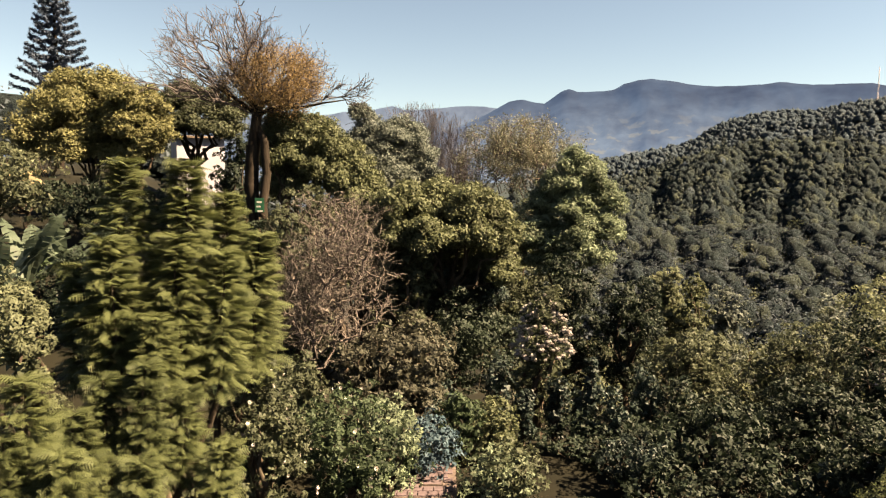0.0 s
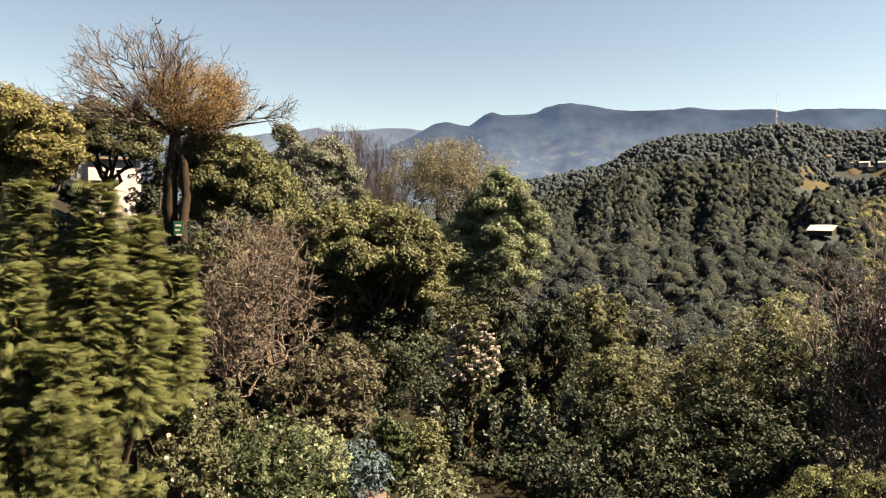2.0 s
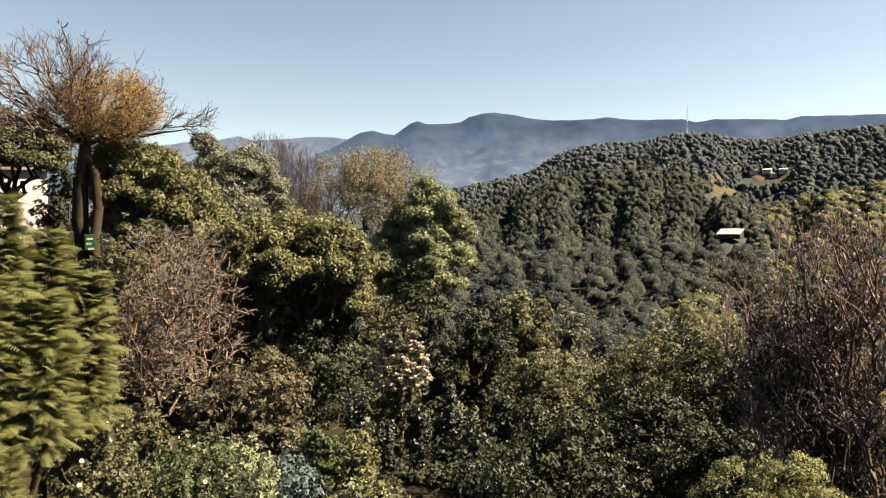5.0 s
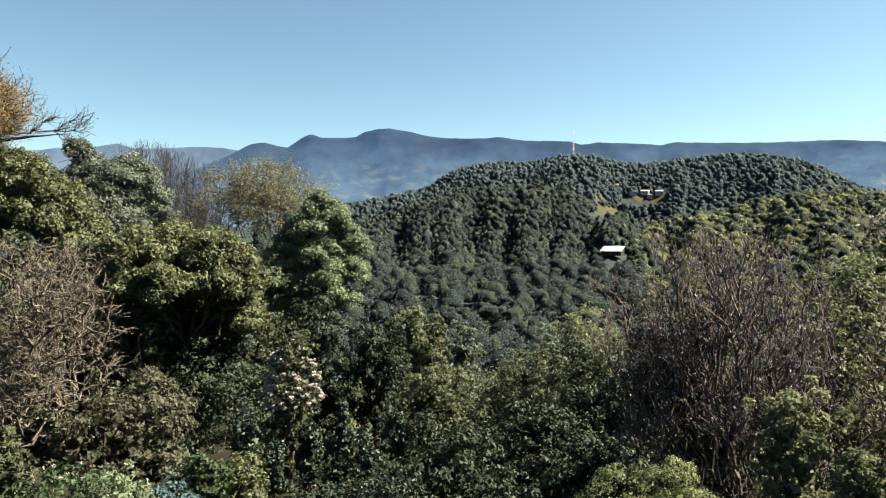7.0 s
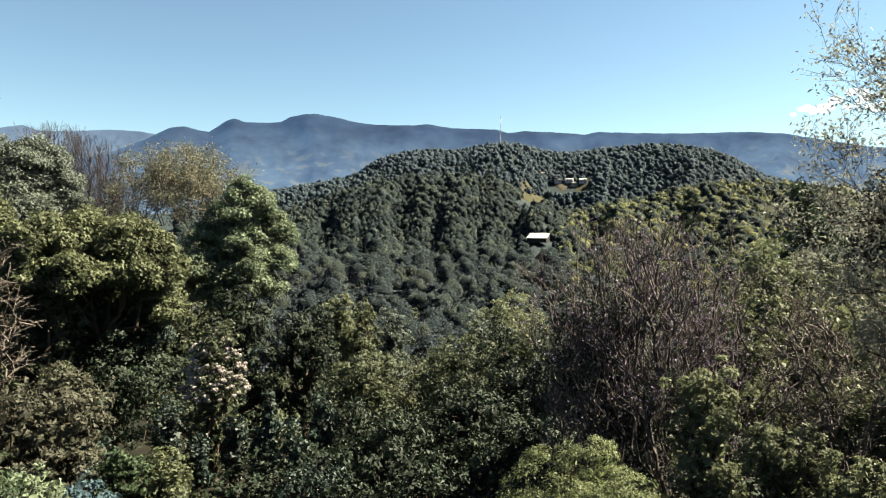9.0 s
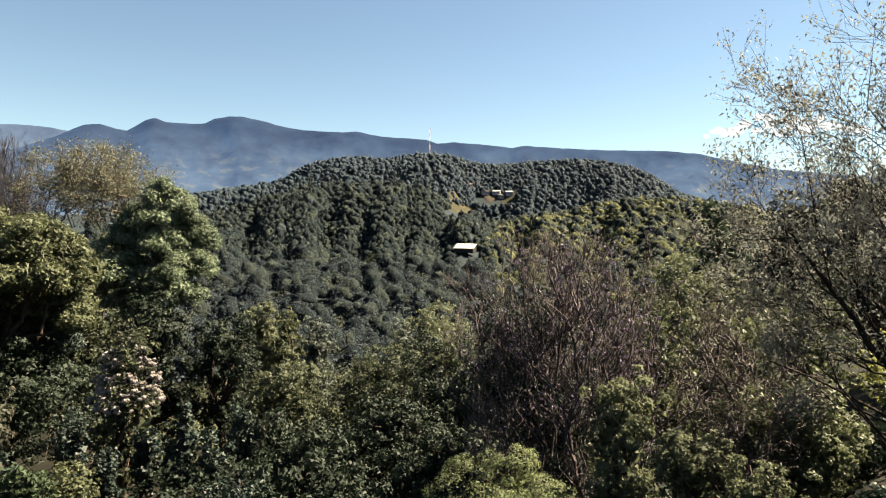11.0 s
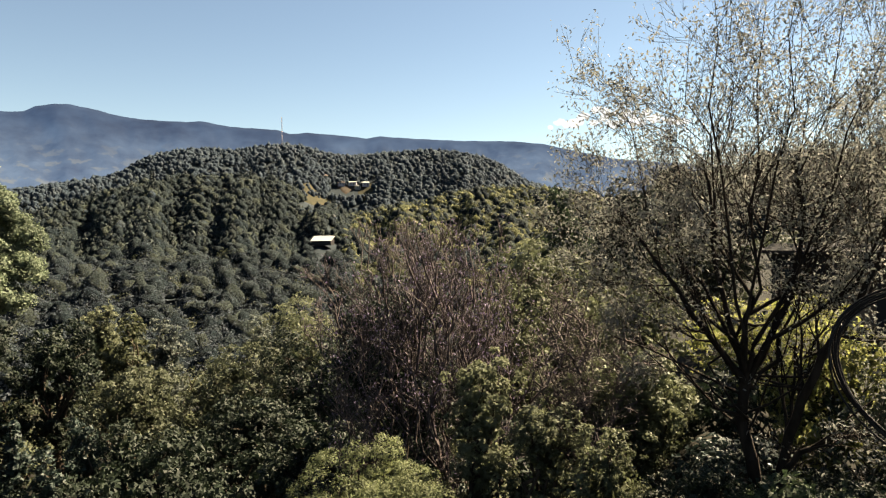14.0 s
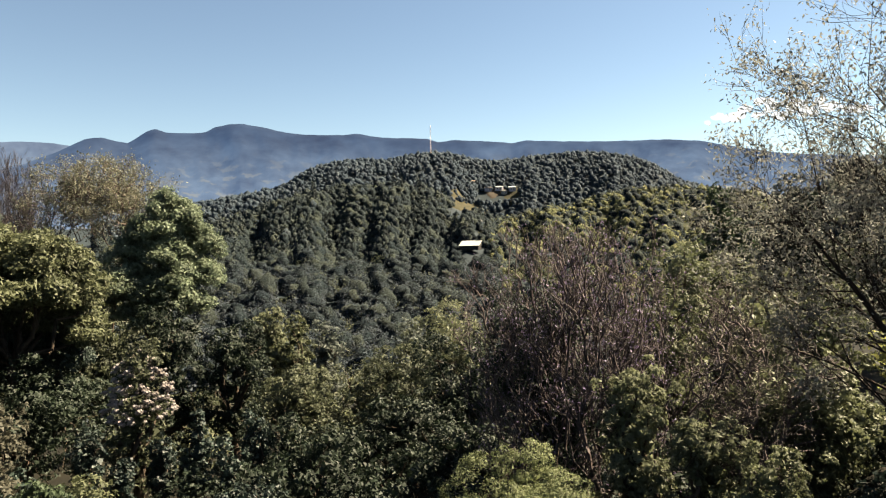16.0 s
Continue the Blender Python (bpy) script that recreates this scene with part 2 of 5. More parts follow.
def ground_z(x, y):
    """Height of the ground: a wooded valley in front, a shelf with houses on both sides, a hill beyond."""
    x, y = np.asarray(x, float), np.asarray(y, float)
    r = np.hypot(x, y) + 1e-6
    az = np.degrees(np.arctan2(x, y))
    mid = np.interp(r, [0, 10, 22, 40, 80, 140, 200], [-8, -9, -9, -13, -22, -33, -36])
    spur = 520 * np.tan(np.radians(np.interp(az, *AZ_SPUR))) - 7
    top = 900 * np.tan(np.radians(np.interp(az, *AZ_TOP))) - 6.5
    hill = np.interp(r, [200, 345], [-36, -14])
    u = smooth(345, 520, r)
    hill = np.where(r > 345, -14 + (spur + 14) * u, hill)
    dip = spur - 42
    hill = np.where(r > 520, spur + (dip - spur) * smooth(520, 600, r), hill)
    hill = np.where(r > 600, dip + (top - dip) * smooth(600, 900, r), hill)
    hill = np.where(r > 900, top + (-160 - top) * smooth(900, 1900, r), hill)
    mid = np.where(r > 200, hill, mid)
    left = np.interp(r, [0, 10, 20, 30, 45, 60, 90, 200, 600, 1500], [-8, -8.5, -6.6, -4.2, -1.6, 1.2, 3, 3, -40, -160])
    right = np.interp(r, [0, 8, 12, 30, 70, 150, 300, 420, 700, 1500], [-8, -6.5, -5.6, -5.5, -7, -4, 12, 20, -20, -160])
    wl, wr = smooth(-30, -58, az), smooth(18, 42, az)
    z = mid * (1 - wl - wr) + left * wl + right * wr
    back = smooth(80, 130, np.abs(az))
    flat = np.interp(r, [0, 60, 300, 1500], [-8, -5, 10, -160])
    z = z * (1 - back) + flat * back
    bumps = 0.5 * np.sin(x * 0.21 + 1.3) * np.sin(y * 0.17) * smooth(15, 60, r) + 3.5 * np.sin(x * 0.021 + 0.4) * np.sin(y * 0.017 + 1) * smooth(200, 500, r)
    ravines = (5 * np.sin(az * 0.85 + r * 0.006) + 3 * np.sin(az * 1.9 - r * 0.011 + 1)) * (smooth(280, 380, r) * (1 - smooth(420, 515, r)) + 0.7 * smooth(560, 640, r) * (1 - smooth(760, 880, r))) * (1 - wl) * (1 - back)
    return EYE_Z + z + bumps + ravines


def spot(az, r, drop=0.0):
    a = radians(az)
    x, y = r * math.sin(a), r * math.cos(a)
    return Vector((x, y, float(ground_z(x, y)) - drop))


def reach(az, el, r0, r1):
    """The nearest distance from r0 on at which the ground stands at that height angle."""
    a = radians(az)
    for r in range(r0, r1, 3):
        if math.degrees(math.atan2(float(ground_z(r * math.sin(a), r * math.cos(a))) - EYE_Z, r)) >= el:
            return r
    return r1


def aim(az, el, r):
    """The point at that heading and height angle, r metres away over the ground."""
    a = radians(az)
    return Vector((r * math.sin(a), r * math.cos(a), EYE_Z + r * math.tan(radians(el))))


def poly_mesh(name, verts, sides):
    """A mesh of separate polygons, each of that many corners."""
    verts = np.ascontiguousarray(verts, dtype=np.float32).reshape(-1, 3)
    n = len(verts)
    me = bpy.data.meshes.new(name)
    me.vertices.add(n)
    me.vertices.foreach_set("co", verts.ravel())
    me.loops.add(n)
    me.loops.foreach_set("vertex_index", np.arange(n, dtype=np.int32))
    me.polygons.add(n // sides)
    me.polygons.foreach_set("loop_start", np.arange(0, n, sides, dtype=np.int32))
    me.update(calc_edges=True)
    return me


def face_mesh(name, verts, faces):
    """A mesh of quads that share corners."""
    verts, faces = np.ascontiguousarray(verts, dtype=np.float32), np.ascontiguousarray(faces, dtype=np.int32)
    me = bpy.data.meshes.new(name)
    me.vertices.add(len(verts))
    me.vertices.foreach_set("co", verts.ravel())
    me.loops.add(faces.size)
    me.loops.foreach_set("vertex_index", faces.ravel())
    me.polygons.add(len(faces))
    me.polygons.foreach_set("loop_start", np.arange(0, faces.size, faces.shape[1], dtype=np.int32))
    me.update(calc_edges=True)
    return me


def mesh_part(name, me, material, parent=None, label=""):
    ob = new(name, me)
    me.materials.append(material)
    ob.parent = parent
    return tagged(ob, label)


def part(name, bm, material, parent=None, label="", smooth_faces=False):
    me = bpy.data.meshes.new(name)
    bm.to_mesh(me)
    bm.free()
    if smooth_faces:
        me.polygons.foreach_set("use_smooth", [True] * len(me.polygons))
    return mesh_part(name, me, material, parent, label)


def thing(name, place, label, category, group="", kind=""):
    ob = new(name)
    ob.location = place
    ob.empty_display_size = 0.3
    return tagged(ob, label, category, group, kind)


def unit(v):
    return v / np.maximum(np.linalg.norm(v, axis=-1, keepdims=True), 1e-9)


def leaf_quads(rng, c, out, length, width, bias=0.7, up=0.25, droop=0.15, sides=4):
    """Leaf blades at the points c that face roughly outwards."""
    n = len(c)
    nor = unit(out * bias + rng.normal(size=(n, 3)) * 0.6 + np.array([0, 0, up]))
    t = unit(np.cross(nor, rng.normal(size=(n, 3))))
    b = np.cross(nor, t)
    s = rng.uniform(0.65, 1.3, (n, 1))
    L, W = length * s, width * s
    tip = c + t * L * 0.5
    tip[:, 2] -= (droop * L)[:, 0]
    if sides == 3:
        return np.stack([c - t * L * 0.5 - b * W * 0.6, tip * 1.0, c - t * L * 0.5 + b * W * 0.6], 1)
    return np.stack([c - t * L * 0.5, c + b * W * 0.5 + nor * W * 0.12, tip, c - b * W * 0.5 + nor * W * 0.12], 1)


def sphere_dirs(rng, n):
    return unit(rng.normal(size=(n, 3)))


def crown_leaves(rng, centre, radii, cover, length, width, low=-0.35, lobes=16, up=0.3, flat=0.65, stray=0.2, sides=4):
    """Leaves in sprays on uneven lobes: lobes over the crown, sprays over each lobe, leaves in each spray."""
    centre, radii = np.asarray(centre, float), np.asarray(radii, float)
    d = sphere_dirs(rng, lobes * 4)
    d = d[d[:, 2] > low][:lobes]
    n = len(d)
    if low < -0.6:
        under = d[:, 2] < 0
        d[under, :2] = unit(d[under, :2]) * rng.uniform(0.55, 1.0, (under.sum(), 1))
    size = radii.min() ** 0.5 * radii.mean() ** 0.5
    lr = size * rng.uniform(0.26, 0.5, n)
    lc = centre + d * np.maximum(radii - lr[:, None] * 0.8, radii * 0.2) * rng.uniform(0.62, 1.04, (n, 1))
    sprays = 22
    sd = unit(sphere_dirs(rng, n * sprays) + 0.45 * np.repeat(d, sprays, 0) + np.array([0, 0, 0.2]))
    reach = rng.uniform(0.68, 1.0, n * sprays) + stray * rng.exponential(0.6, n * sprays)
    LR = np.repeat(lr, sprays)
    sc = np.repeat(lc, sprays, 0) + sd * (LR * reach)[:, None]
    sr = LR * rng.uniform(0.16, 0.42, n * sprays)
    area = math.pi * radii[0] * radii[2]
    total = int(cover * area / (0.5 * length * width))
    per = np.maximum(3, (total * sr ** 2 / (sr ** 2).sum()).astype(int))
    idx = np.repeat(np.arange(n * sprays), per)
    ld = sphere_dirs(rng, len(idx))
    ld = unit(ld + 0.7 * sd[idx])
    pts = sc[idx] + ld * (sr[idx] * rng.uniform(0.6, 1.05, len(idx)))[:, None] * np.array([1, 1, flat])
    off = pts - centre
    fit = radii / np.array([np.percentile(np.abs(off[:, 0]), 98.5), np.percentile(np.abs(off[:, 1]), 98.5), np.percentile(off[:, 2], 99.7)])
    return leaf_quads(rng, centre + off * fit, unit(ld + 0.5 * sd[idx]), length, width, bias=1.1, up=up, sides=sides), centre + (lc - centre) * fit


def tube_segments(p0, p1, r0, r1, sides):
    """Tapered tubes from p0 to p1: verts and quads."""
    p0, p1 = np.asarray(p0, float), np.asarray(p1, float)
    n = len(p0)
    d = unit(p1 - p0)
    ref = np.where(np.abs(d[:, 2:3]) < 0.9, np.array([[0, 0, 1.0]]), np.array([[1.0, 0, 0]]))
    u = unit(np.cross(d, ref))
    v = np.cross(d, u)
    ang = np.linspace(0, 2 * np.pi, sides, endpoint=False)
    ring = u[:, None] * np.cos(ang)[None, :, None] + v[:, None] * np.sin(ang)[None, :, None]
    r0, r1 = np.asarray(r0, float)[:, None, None], np.asarray(r1, float)[:, None, None]
    over = (d * np.minimum(r1[:, :, 0], np.linalg.norm(p1 - p0, axis=1, keepdims=True) * 0.2))[:, None]
    verts = np.concatenate([p0[:, None] + ring * r0, p1[:, None] + over + ring * r1], 1).reshape(-1, 3)
    base = (np.arange(n) * 2 * sides)[:, None, None]
    i = np.arange(sides)
    j = (i + 1) % sides
    quad = np.stack([i, j, j + sides, i + sides], 1)[None]
    return verts, (base + quad).reshape(-1, 4)


def tube_mesh(name, segs, sides=5):
    a = np.array([[*p, *q, r, s] for p, q, r, s in segs])
    me = face_mesh(name, *tube_segments(a[:, :3], a[:, 3:6], a[:, 6], a[:, 7], sides))
    me.polygons.foreach_set("use_smooth", [True] * len(me.polygons))
    return me


def rand_turn(rng, d, amount):
    return unit(np.asarray(d) + rng.normal(size=3) * amount)


def grow(rng, p, d, length, r, depth, segs, tips, kids=3, spread=0.6, lift=0.12, wiggle=0.12, ratio=0.68, thin=0.55, pieces=3, first=0.3):
    """A branch in wavering pieces, with side branches along it, down to twigs."""
    p, d = np.asarray(p, float), np.asarray(d, float)
    step = length / pieces
    marks = sorted(rng.uniform(first, 1.0, kids)) if depth else []
    for k in range(pieces):
        d = unit(rand_turn(rng, d, wiggle) + np.array([0, 0, lift]))
        q = p + d * step
        ra, rb = r * (1 - 0.5 * k / pieces), r * (1 - 0.5 * (k + 1) / pieces)
        segs.append((p, q, ra, rb))
        for m in marks:
            if k <= m * pieces < k + 1 or (k == pieces - 1 and m >= 1):
                s = p + (q - p) * (m * pieces - k)
                side = unit(np.cross(d, rng.normal(size=3)))
                nd = unit(d + side * spread * rng.uniform(0.7, 1.4))
                grow(rng, s, nd, length * ratio * rng.uniform(0.75, 1.2), max(rb * thin * 1.2, 0.004), depth - 1, segs, tips, kids, spread, lift, wiggle, ratio, thin, pieces, first)
        p = q
    tips.append((p, d))


def bough(p, q, r0, r1, rng, bend=0.12, pieces=4):
    """A wavering limb from p to q, as tube pieces."""
    p, q = np.asarray(p, float), np.asarray(q, float)
    pts = [p + (q - p) * t + rng.normal(size=3) * bend * np.linalg.norm(q - p) * math.sin(math.pi * t) * 0.5 for t in np.linspace(0, 1, pieces + 1)]
    rr = np.linspace(r0, r1, pieces + 1)
    return [(pts[i], pts[i + 1], rr[i], rr[i + 1]) for i in range(pieces)]


def leafy_tree(name, az, r, top_el, wide_deg, leaf, label, seed, bark="tree", leaf_len=0.0, slim=0.52, cover=2.7, crown_part=0.75, lobes=16, category="tree", low=-0.45, group="", up=0.3, deep=1.0, stray=0.38, limbs=14, flat=0.65):
    """A broad-leaved tree or bush at a heading and distance, up to the height angle top_el and wide_deg wide."""
    rng = np.random.default_rng(seed)
    base = spot(az, r)
    top = EYE_Z + r * math.tan(radians(top_el)) - base.z
    wide = r * math.tan(radians(wide_deg)) / 2
    ob = thing(name, base, label, category, group)
    half = top * crown_part / 2
    leaf_len = leaf_len or (0.0062 * r if r < 22.5 else max(0.135, 0.0046 * r))
    sides = 4 if r < 12 else 3
    verts, lc = crown_leaves(rng, (0, 0, top - half), (wide, wide * deep, half), cover, leaf_len, leaf_len * slim, low, lobes, up, flat, stray, sides)
    heart = int(1.3 * math.pi * wide * half / (0.5 * 6.0 * leaf_len * leaf_len * slim))
    c = np.array([0, 0, top - half]) + (lc[rng.integers(0, len(lc), heart)] - np.array([0, 0, top - half])) * 0.8 + rng.normal(size=(heart, 3)) * np.array([0.1 * wide, 0.1 * wide * deep, 0.1 * min(half, wide * 1.5)])
    verts = np.concatenate([verts, leaf_quads(rng, c, sphere_dirs(rng, heart), leaf_len * 2.45, leaf_len * 2.45 * slim, sides=sides)])
    mesh_part("crown", poly_mesh("crown", verts, sides), LEAF[leaf], ob)
    tr = min(0.035 * top + 0.02, 0.3)
    fork = np.array([rng.normal() * 0.1 * wide, rng.normal() * 0.1 * wide, max(top - 2 * half, top * 0.12) + half * 0.25])
    segs = bough((0, 0, -0.3), fork, tr, tr * 0.7, rng, 0.08)
    for c in lc[rng.permutation(len(lc))[:limbs]]:
        segs += bough(fork, c, tr * 0.42, tr * 0.08, rng, 0.15)
        for k in range(3):
            segs += bough(c, c + rng.normal(size=3) * 0.28 * wide, tr * 0.09, tr * 0.03, rng, 0.15, 2)
    mesh_part("trunk", tube_mesh("trunk", segs, 6), BARK[bark], ob)
    return ob


def lobed_tree(az, r, lobes, leaf, label, seed, leaf_len, slim=0.5, cover=1.5, bark="tree", fork_el=None, clumps=18, trunk_r=0.22, low=-0.5, full=1.0):
    """A broad-leaved tree whose crown is made of firm boughs of leaves; lobes: heading, height angle, metres farther, half width in degrees."""
    rng = np.random.default_rng(seed)
    base = spot(az, r)
    b = np.array(base)
    ob = thing("broadleaf_tree", base, label, "tree")
    quads, mids = [], []
    for laz, lel, dr, deg in lobes:
        c, R = np.array(aim(laz, lel, r + dr)) - b, r * math.tan(radians(deg)) * full
        mids.append(c)
        d = sphere_dirs(rng, clumps * 4)
        d = d[d[:, 2] > low][:clumps]
        sr = R * rng.uniform(0.16, 0.42, len(d))
        sc = c + d * (R * rng.uniform(0.45, 1.05, len(d)))[:, None] * np.array([1, 1, 0.85])
        per = np.maximum(4, (cover * 8.8 * sr ** 2 / (0.5 * leaf_len ** 2 * slim)).astype(int))
        i = np.repeat(np.arange(len(d)), per)
        ld = unit(sphere_dirs(rng, len(i)) + 0.4 * d[i] + np.array([0, 0, 0.2]))
        pts = sc[i] + ld * (sr[i] * rng.uniform(0.3, 1.55, len(i)))[:, None] * np.array([1, 1, 0.7])
        quads.append(leaf_quads(rng, pts, ld, leaf_len, leaf_len * slim, bias=0.8, up=0.35, sides=3))
        m = int(9 * R * R / (leaf_len * 2.2) ** 2 / slim)
        hd = sphere_dirs(rng, m)
        quads.append(leaf_quads(rng, c + hd * (R * rng.uniform(0.3, 0.62, m))[:, None], hd, leaf_len * 2.2, leaf_len * 2.2 * slim, bias=1.5, sides=3))
    mesh_part("crown", poly_mesh("crown", np.concatenate(quads), 3), LEAF[leaf], ob)
    mids = np.array(mids)
    fork = np.array(aim(az, fork_el, r)) - b if fork_el is not None else np.array([0, 0, max(mids[:, 2].min() * 0.7, 0.5)])
    segs = bough((0, 0, -0.3), fork, trunk_r, trunk_r * 0.7, rng, 0.06, 5)
    for c in mids:
        segs += bough(fork, c, trunk_r * 0.45, trunk_r * 0.12, rng, 0.14, 5)
        for k in range(4):
            segs += bough(c, c + rng.normal(size=3) * 0.5, trunk_r * 0.12, 0.012, rng, 0.15, 2)
    mesh_part("trunk", tube_mesh("trunk", segs, 6), BARK[bark], ob)
    return ob


def branch_out(rng, roots, ends, segs, tip_r, cling=0.35, bend=0.1, power=0.42, widest=0.2):
    """Limbs that reach from the roots to all the ends, forking where it is shortest, thick where many pass."""
    pts, par, path = [np.asarray(p, float) for p in roots], [-1] * len(roots), [0.0] * len(roots)
    P = np.zeros((len(roots) + len(ends) * 4, 3))
    L = np.zeros(len(P))
    P[:len(roots)] = np.array(pts)
    n = len(roots)
    for e in ends:
        d = np.linalg.norm(P[:n] - e, axis=1) * (1 + 0.9 * (P[:n, 2] > e[2])) + cling * L[:n]
        k = int(np.argmin(d))
        gap = np.linalg.norm(P[k] - e)
        pieces = 3 if gap > 0.25 else 2
        a = P[k].copy()
        for s in range(1, pieces + 1):
            t = s / pieces
            q = a + (e - a) * t
            if s < pieces:
                q = q + rng.normal(size=3) * bend * gap + np.array([0, 0, -0.06 * gap])
            P[n] = q
            L[n] = L[k] + np.linalg.norm(q - P[k])
            par.append(k)
            k = n
            n += 1
    load = np.ones(n)
    for k in range(n - 1, -1, -1):
        if par[k] >= 0:
            load[par[k]] += load[k] * 0.72
    rad = np.minimum(tip_r * load ** power, widest)
    for k in range(n):
        if par[k] >= 0:
            segs.append((P[par[k]].copy(), P[k].copy(), min(rad[par[k]], rad[k] * 1.5), rad[k]))
    return P[:n], rad


def dome_points(rng, n, wide, deep, low, top, seed, inner=0.25, lobes=9):
    """Points that fill an uneven dome of several lobes between two heights, nearest the foot first."""
    c, h = (low + top) / 2, (top - low) / 2
    ld = sphere_dirs(rng, lobes * 3)
    ld = ld[ld[:, 2] > -0.55][:lobes]
    size = rng.uniform(0.28, 0.5, len(ld))
    lc = ld * (1 - size[:, None]) * rng.uniform(0.8, 1.12, (len(ld), 1))
    pick = rng.choice(len(ld), n, p=size ** 2 / (size ** 2).sum())
    u = lc[pick] + sphere_dirs(rng, n) * (size[pick] * rng.uniform(inner ** 3, 1, n) ** (1 / 3))[:, None]
    u[:n // 6] = sphere_dirs(rng, n // 6) * rng.uniform(0.2, 0.6, (n // 6, 1))
    u[:, :2] /= np.percentile(np.abs(u[:, :2]), 97, axis=0)
    u[:, 2] /= np.percentile(u[:, 2], 99)
    p = u * np.array([wide, deep, h]) + np.array([0, 0, c])
    p[:, 2] = np.maximum(p[:, 2], 0.04 * top)
    return p[np.argsort(np.linalg.norm(p, axis=1))]


def twig_shrub(name, az, r, top_el, wide_deg, bark, label, seed, ends=420, low=0.06, roots=5, twigs=3, twig=0.22, leaf=None, leaf_n=0, leaf_len=0.08, tip=0.0, cling=0.35, category="shrub", group="", lift=0.05, bend=0.1, deep=0.8, haze=0.12, widest=0.12, inner=0.25, power=0.45, crook=0.22, lobes=9):
    """A bare bush or tree whose limbs fork into a broad tangle of twigs, with a few dry leaves."""
    rng = np.random.default_rng(seed)
    base = spot(az, r)
    top = EYE_Z + r * math.tan(radians(top_el)) - base.z
    wide = r * math.tan(radians(wide_deg / 2))
    ob = thing(name, base, label, category, group)
    tip = tip or 0.00026 * r
    foot = [(rng.normal() * 0.12 * wide, rng.normal() * 0.12 * wide, -0.2) for k in range(roots)]
    pts = dome_points(rng, ends, wide, wide * deep, low * top, top * 0.97, seed, inner, lobes)
    segs, tips = [], []
    branch_out(rng, foot, pts, segs, tip * 1.5, cling, bend, power, widest)
    heart = np.array([0, 0, low * top * 0.5])
    for p in pts:
        for k in range(twigs):
            d = unit(unit(p - heart) + rng.normal(size=3) * 0.6)
            grow(rng, p, d, wide * twig * rng.uniform(0.6, 1.4), tip * 1.2, 1, segs, tips, 3, 0.7, lift, crook, 0.65, 0.8, 2, 0.2)
    segs = [(p, q, max(a, tip), max(b, tip * 0.85)) for p, q, a, b in segs if q[2] < top * 1.02]
    mesh_part("wood", tube_mesh("wood", segs, 3), BARK[bark], ob)
    if leaf:
        t = np.array([p for p, d in tips if p[2] < top * 1.02])
        c = t[rng.integers(0, len(t), leaf_n)] + rng.normal(size=(leaf_n, 3)) * haze
        mesh_part("leaves", poly_mesh("leaves", leaf_quads(rng, c, sphere_dirs(rng, leaf_n), leaf_len, leaf_len * 0.5, sides=3), 3), LEAF[leaf], ob)
    return ob


# ---- ground and distance ----
def build_ground():
    """One sheet out to the horizon, in rings about the terrace."""
    rr = np.concatenate([np.linspace(0.01, 30, 27), np.geomspace(31, 1000, 90), np.geomspace(1030, 4900, 18)])
    aa = np.radians(np.concatenate([np.linspace(-70, 70, 180), np.linspace(74, 286, 50)]))
    R, A = np.meshgrid(rr, aa, indexing="ij")
    X, Y = R * np.sin(A), R * np.cos(A)
    V = np.stack([X, Y, ground_z(X, Y)], -1).reshape(-1, 3)
    m = len(aa)
    i, j = np.meshgrid(np.arange(len(rr) - 1), np.arange(m), indexing="ij")
    k = (j + 1) % m
    F = np.stack([i * m + j, i * m + k, (i + 1) * m + k, (i + 1) * m + j], -1).reshape(-1, 4)
    me = face_mesh("ground", V, F)
    me.polygons.foreach_set("use_smooth", [True] * len(me.polygons))
    return tagged(mesh_part("ground", me, SOIL), "forest soil with leaf litter, shade and haze put in its colour, on steep hillsides", "ground", kind="structure")


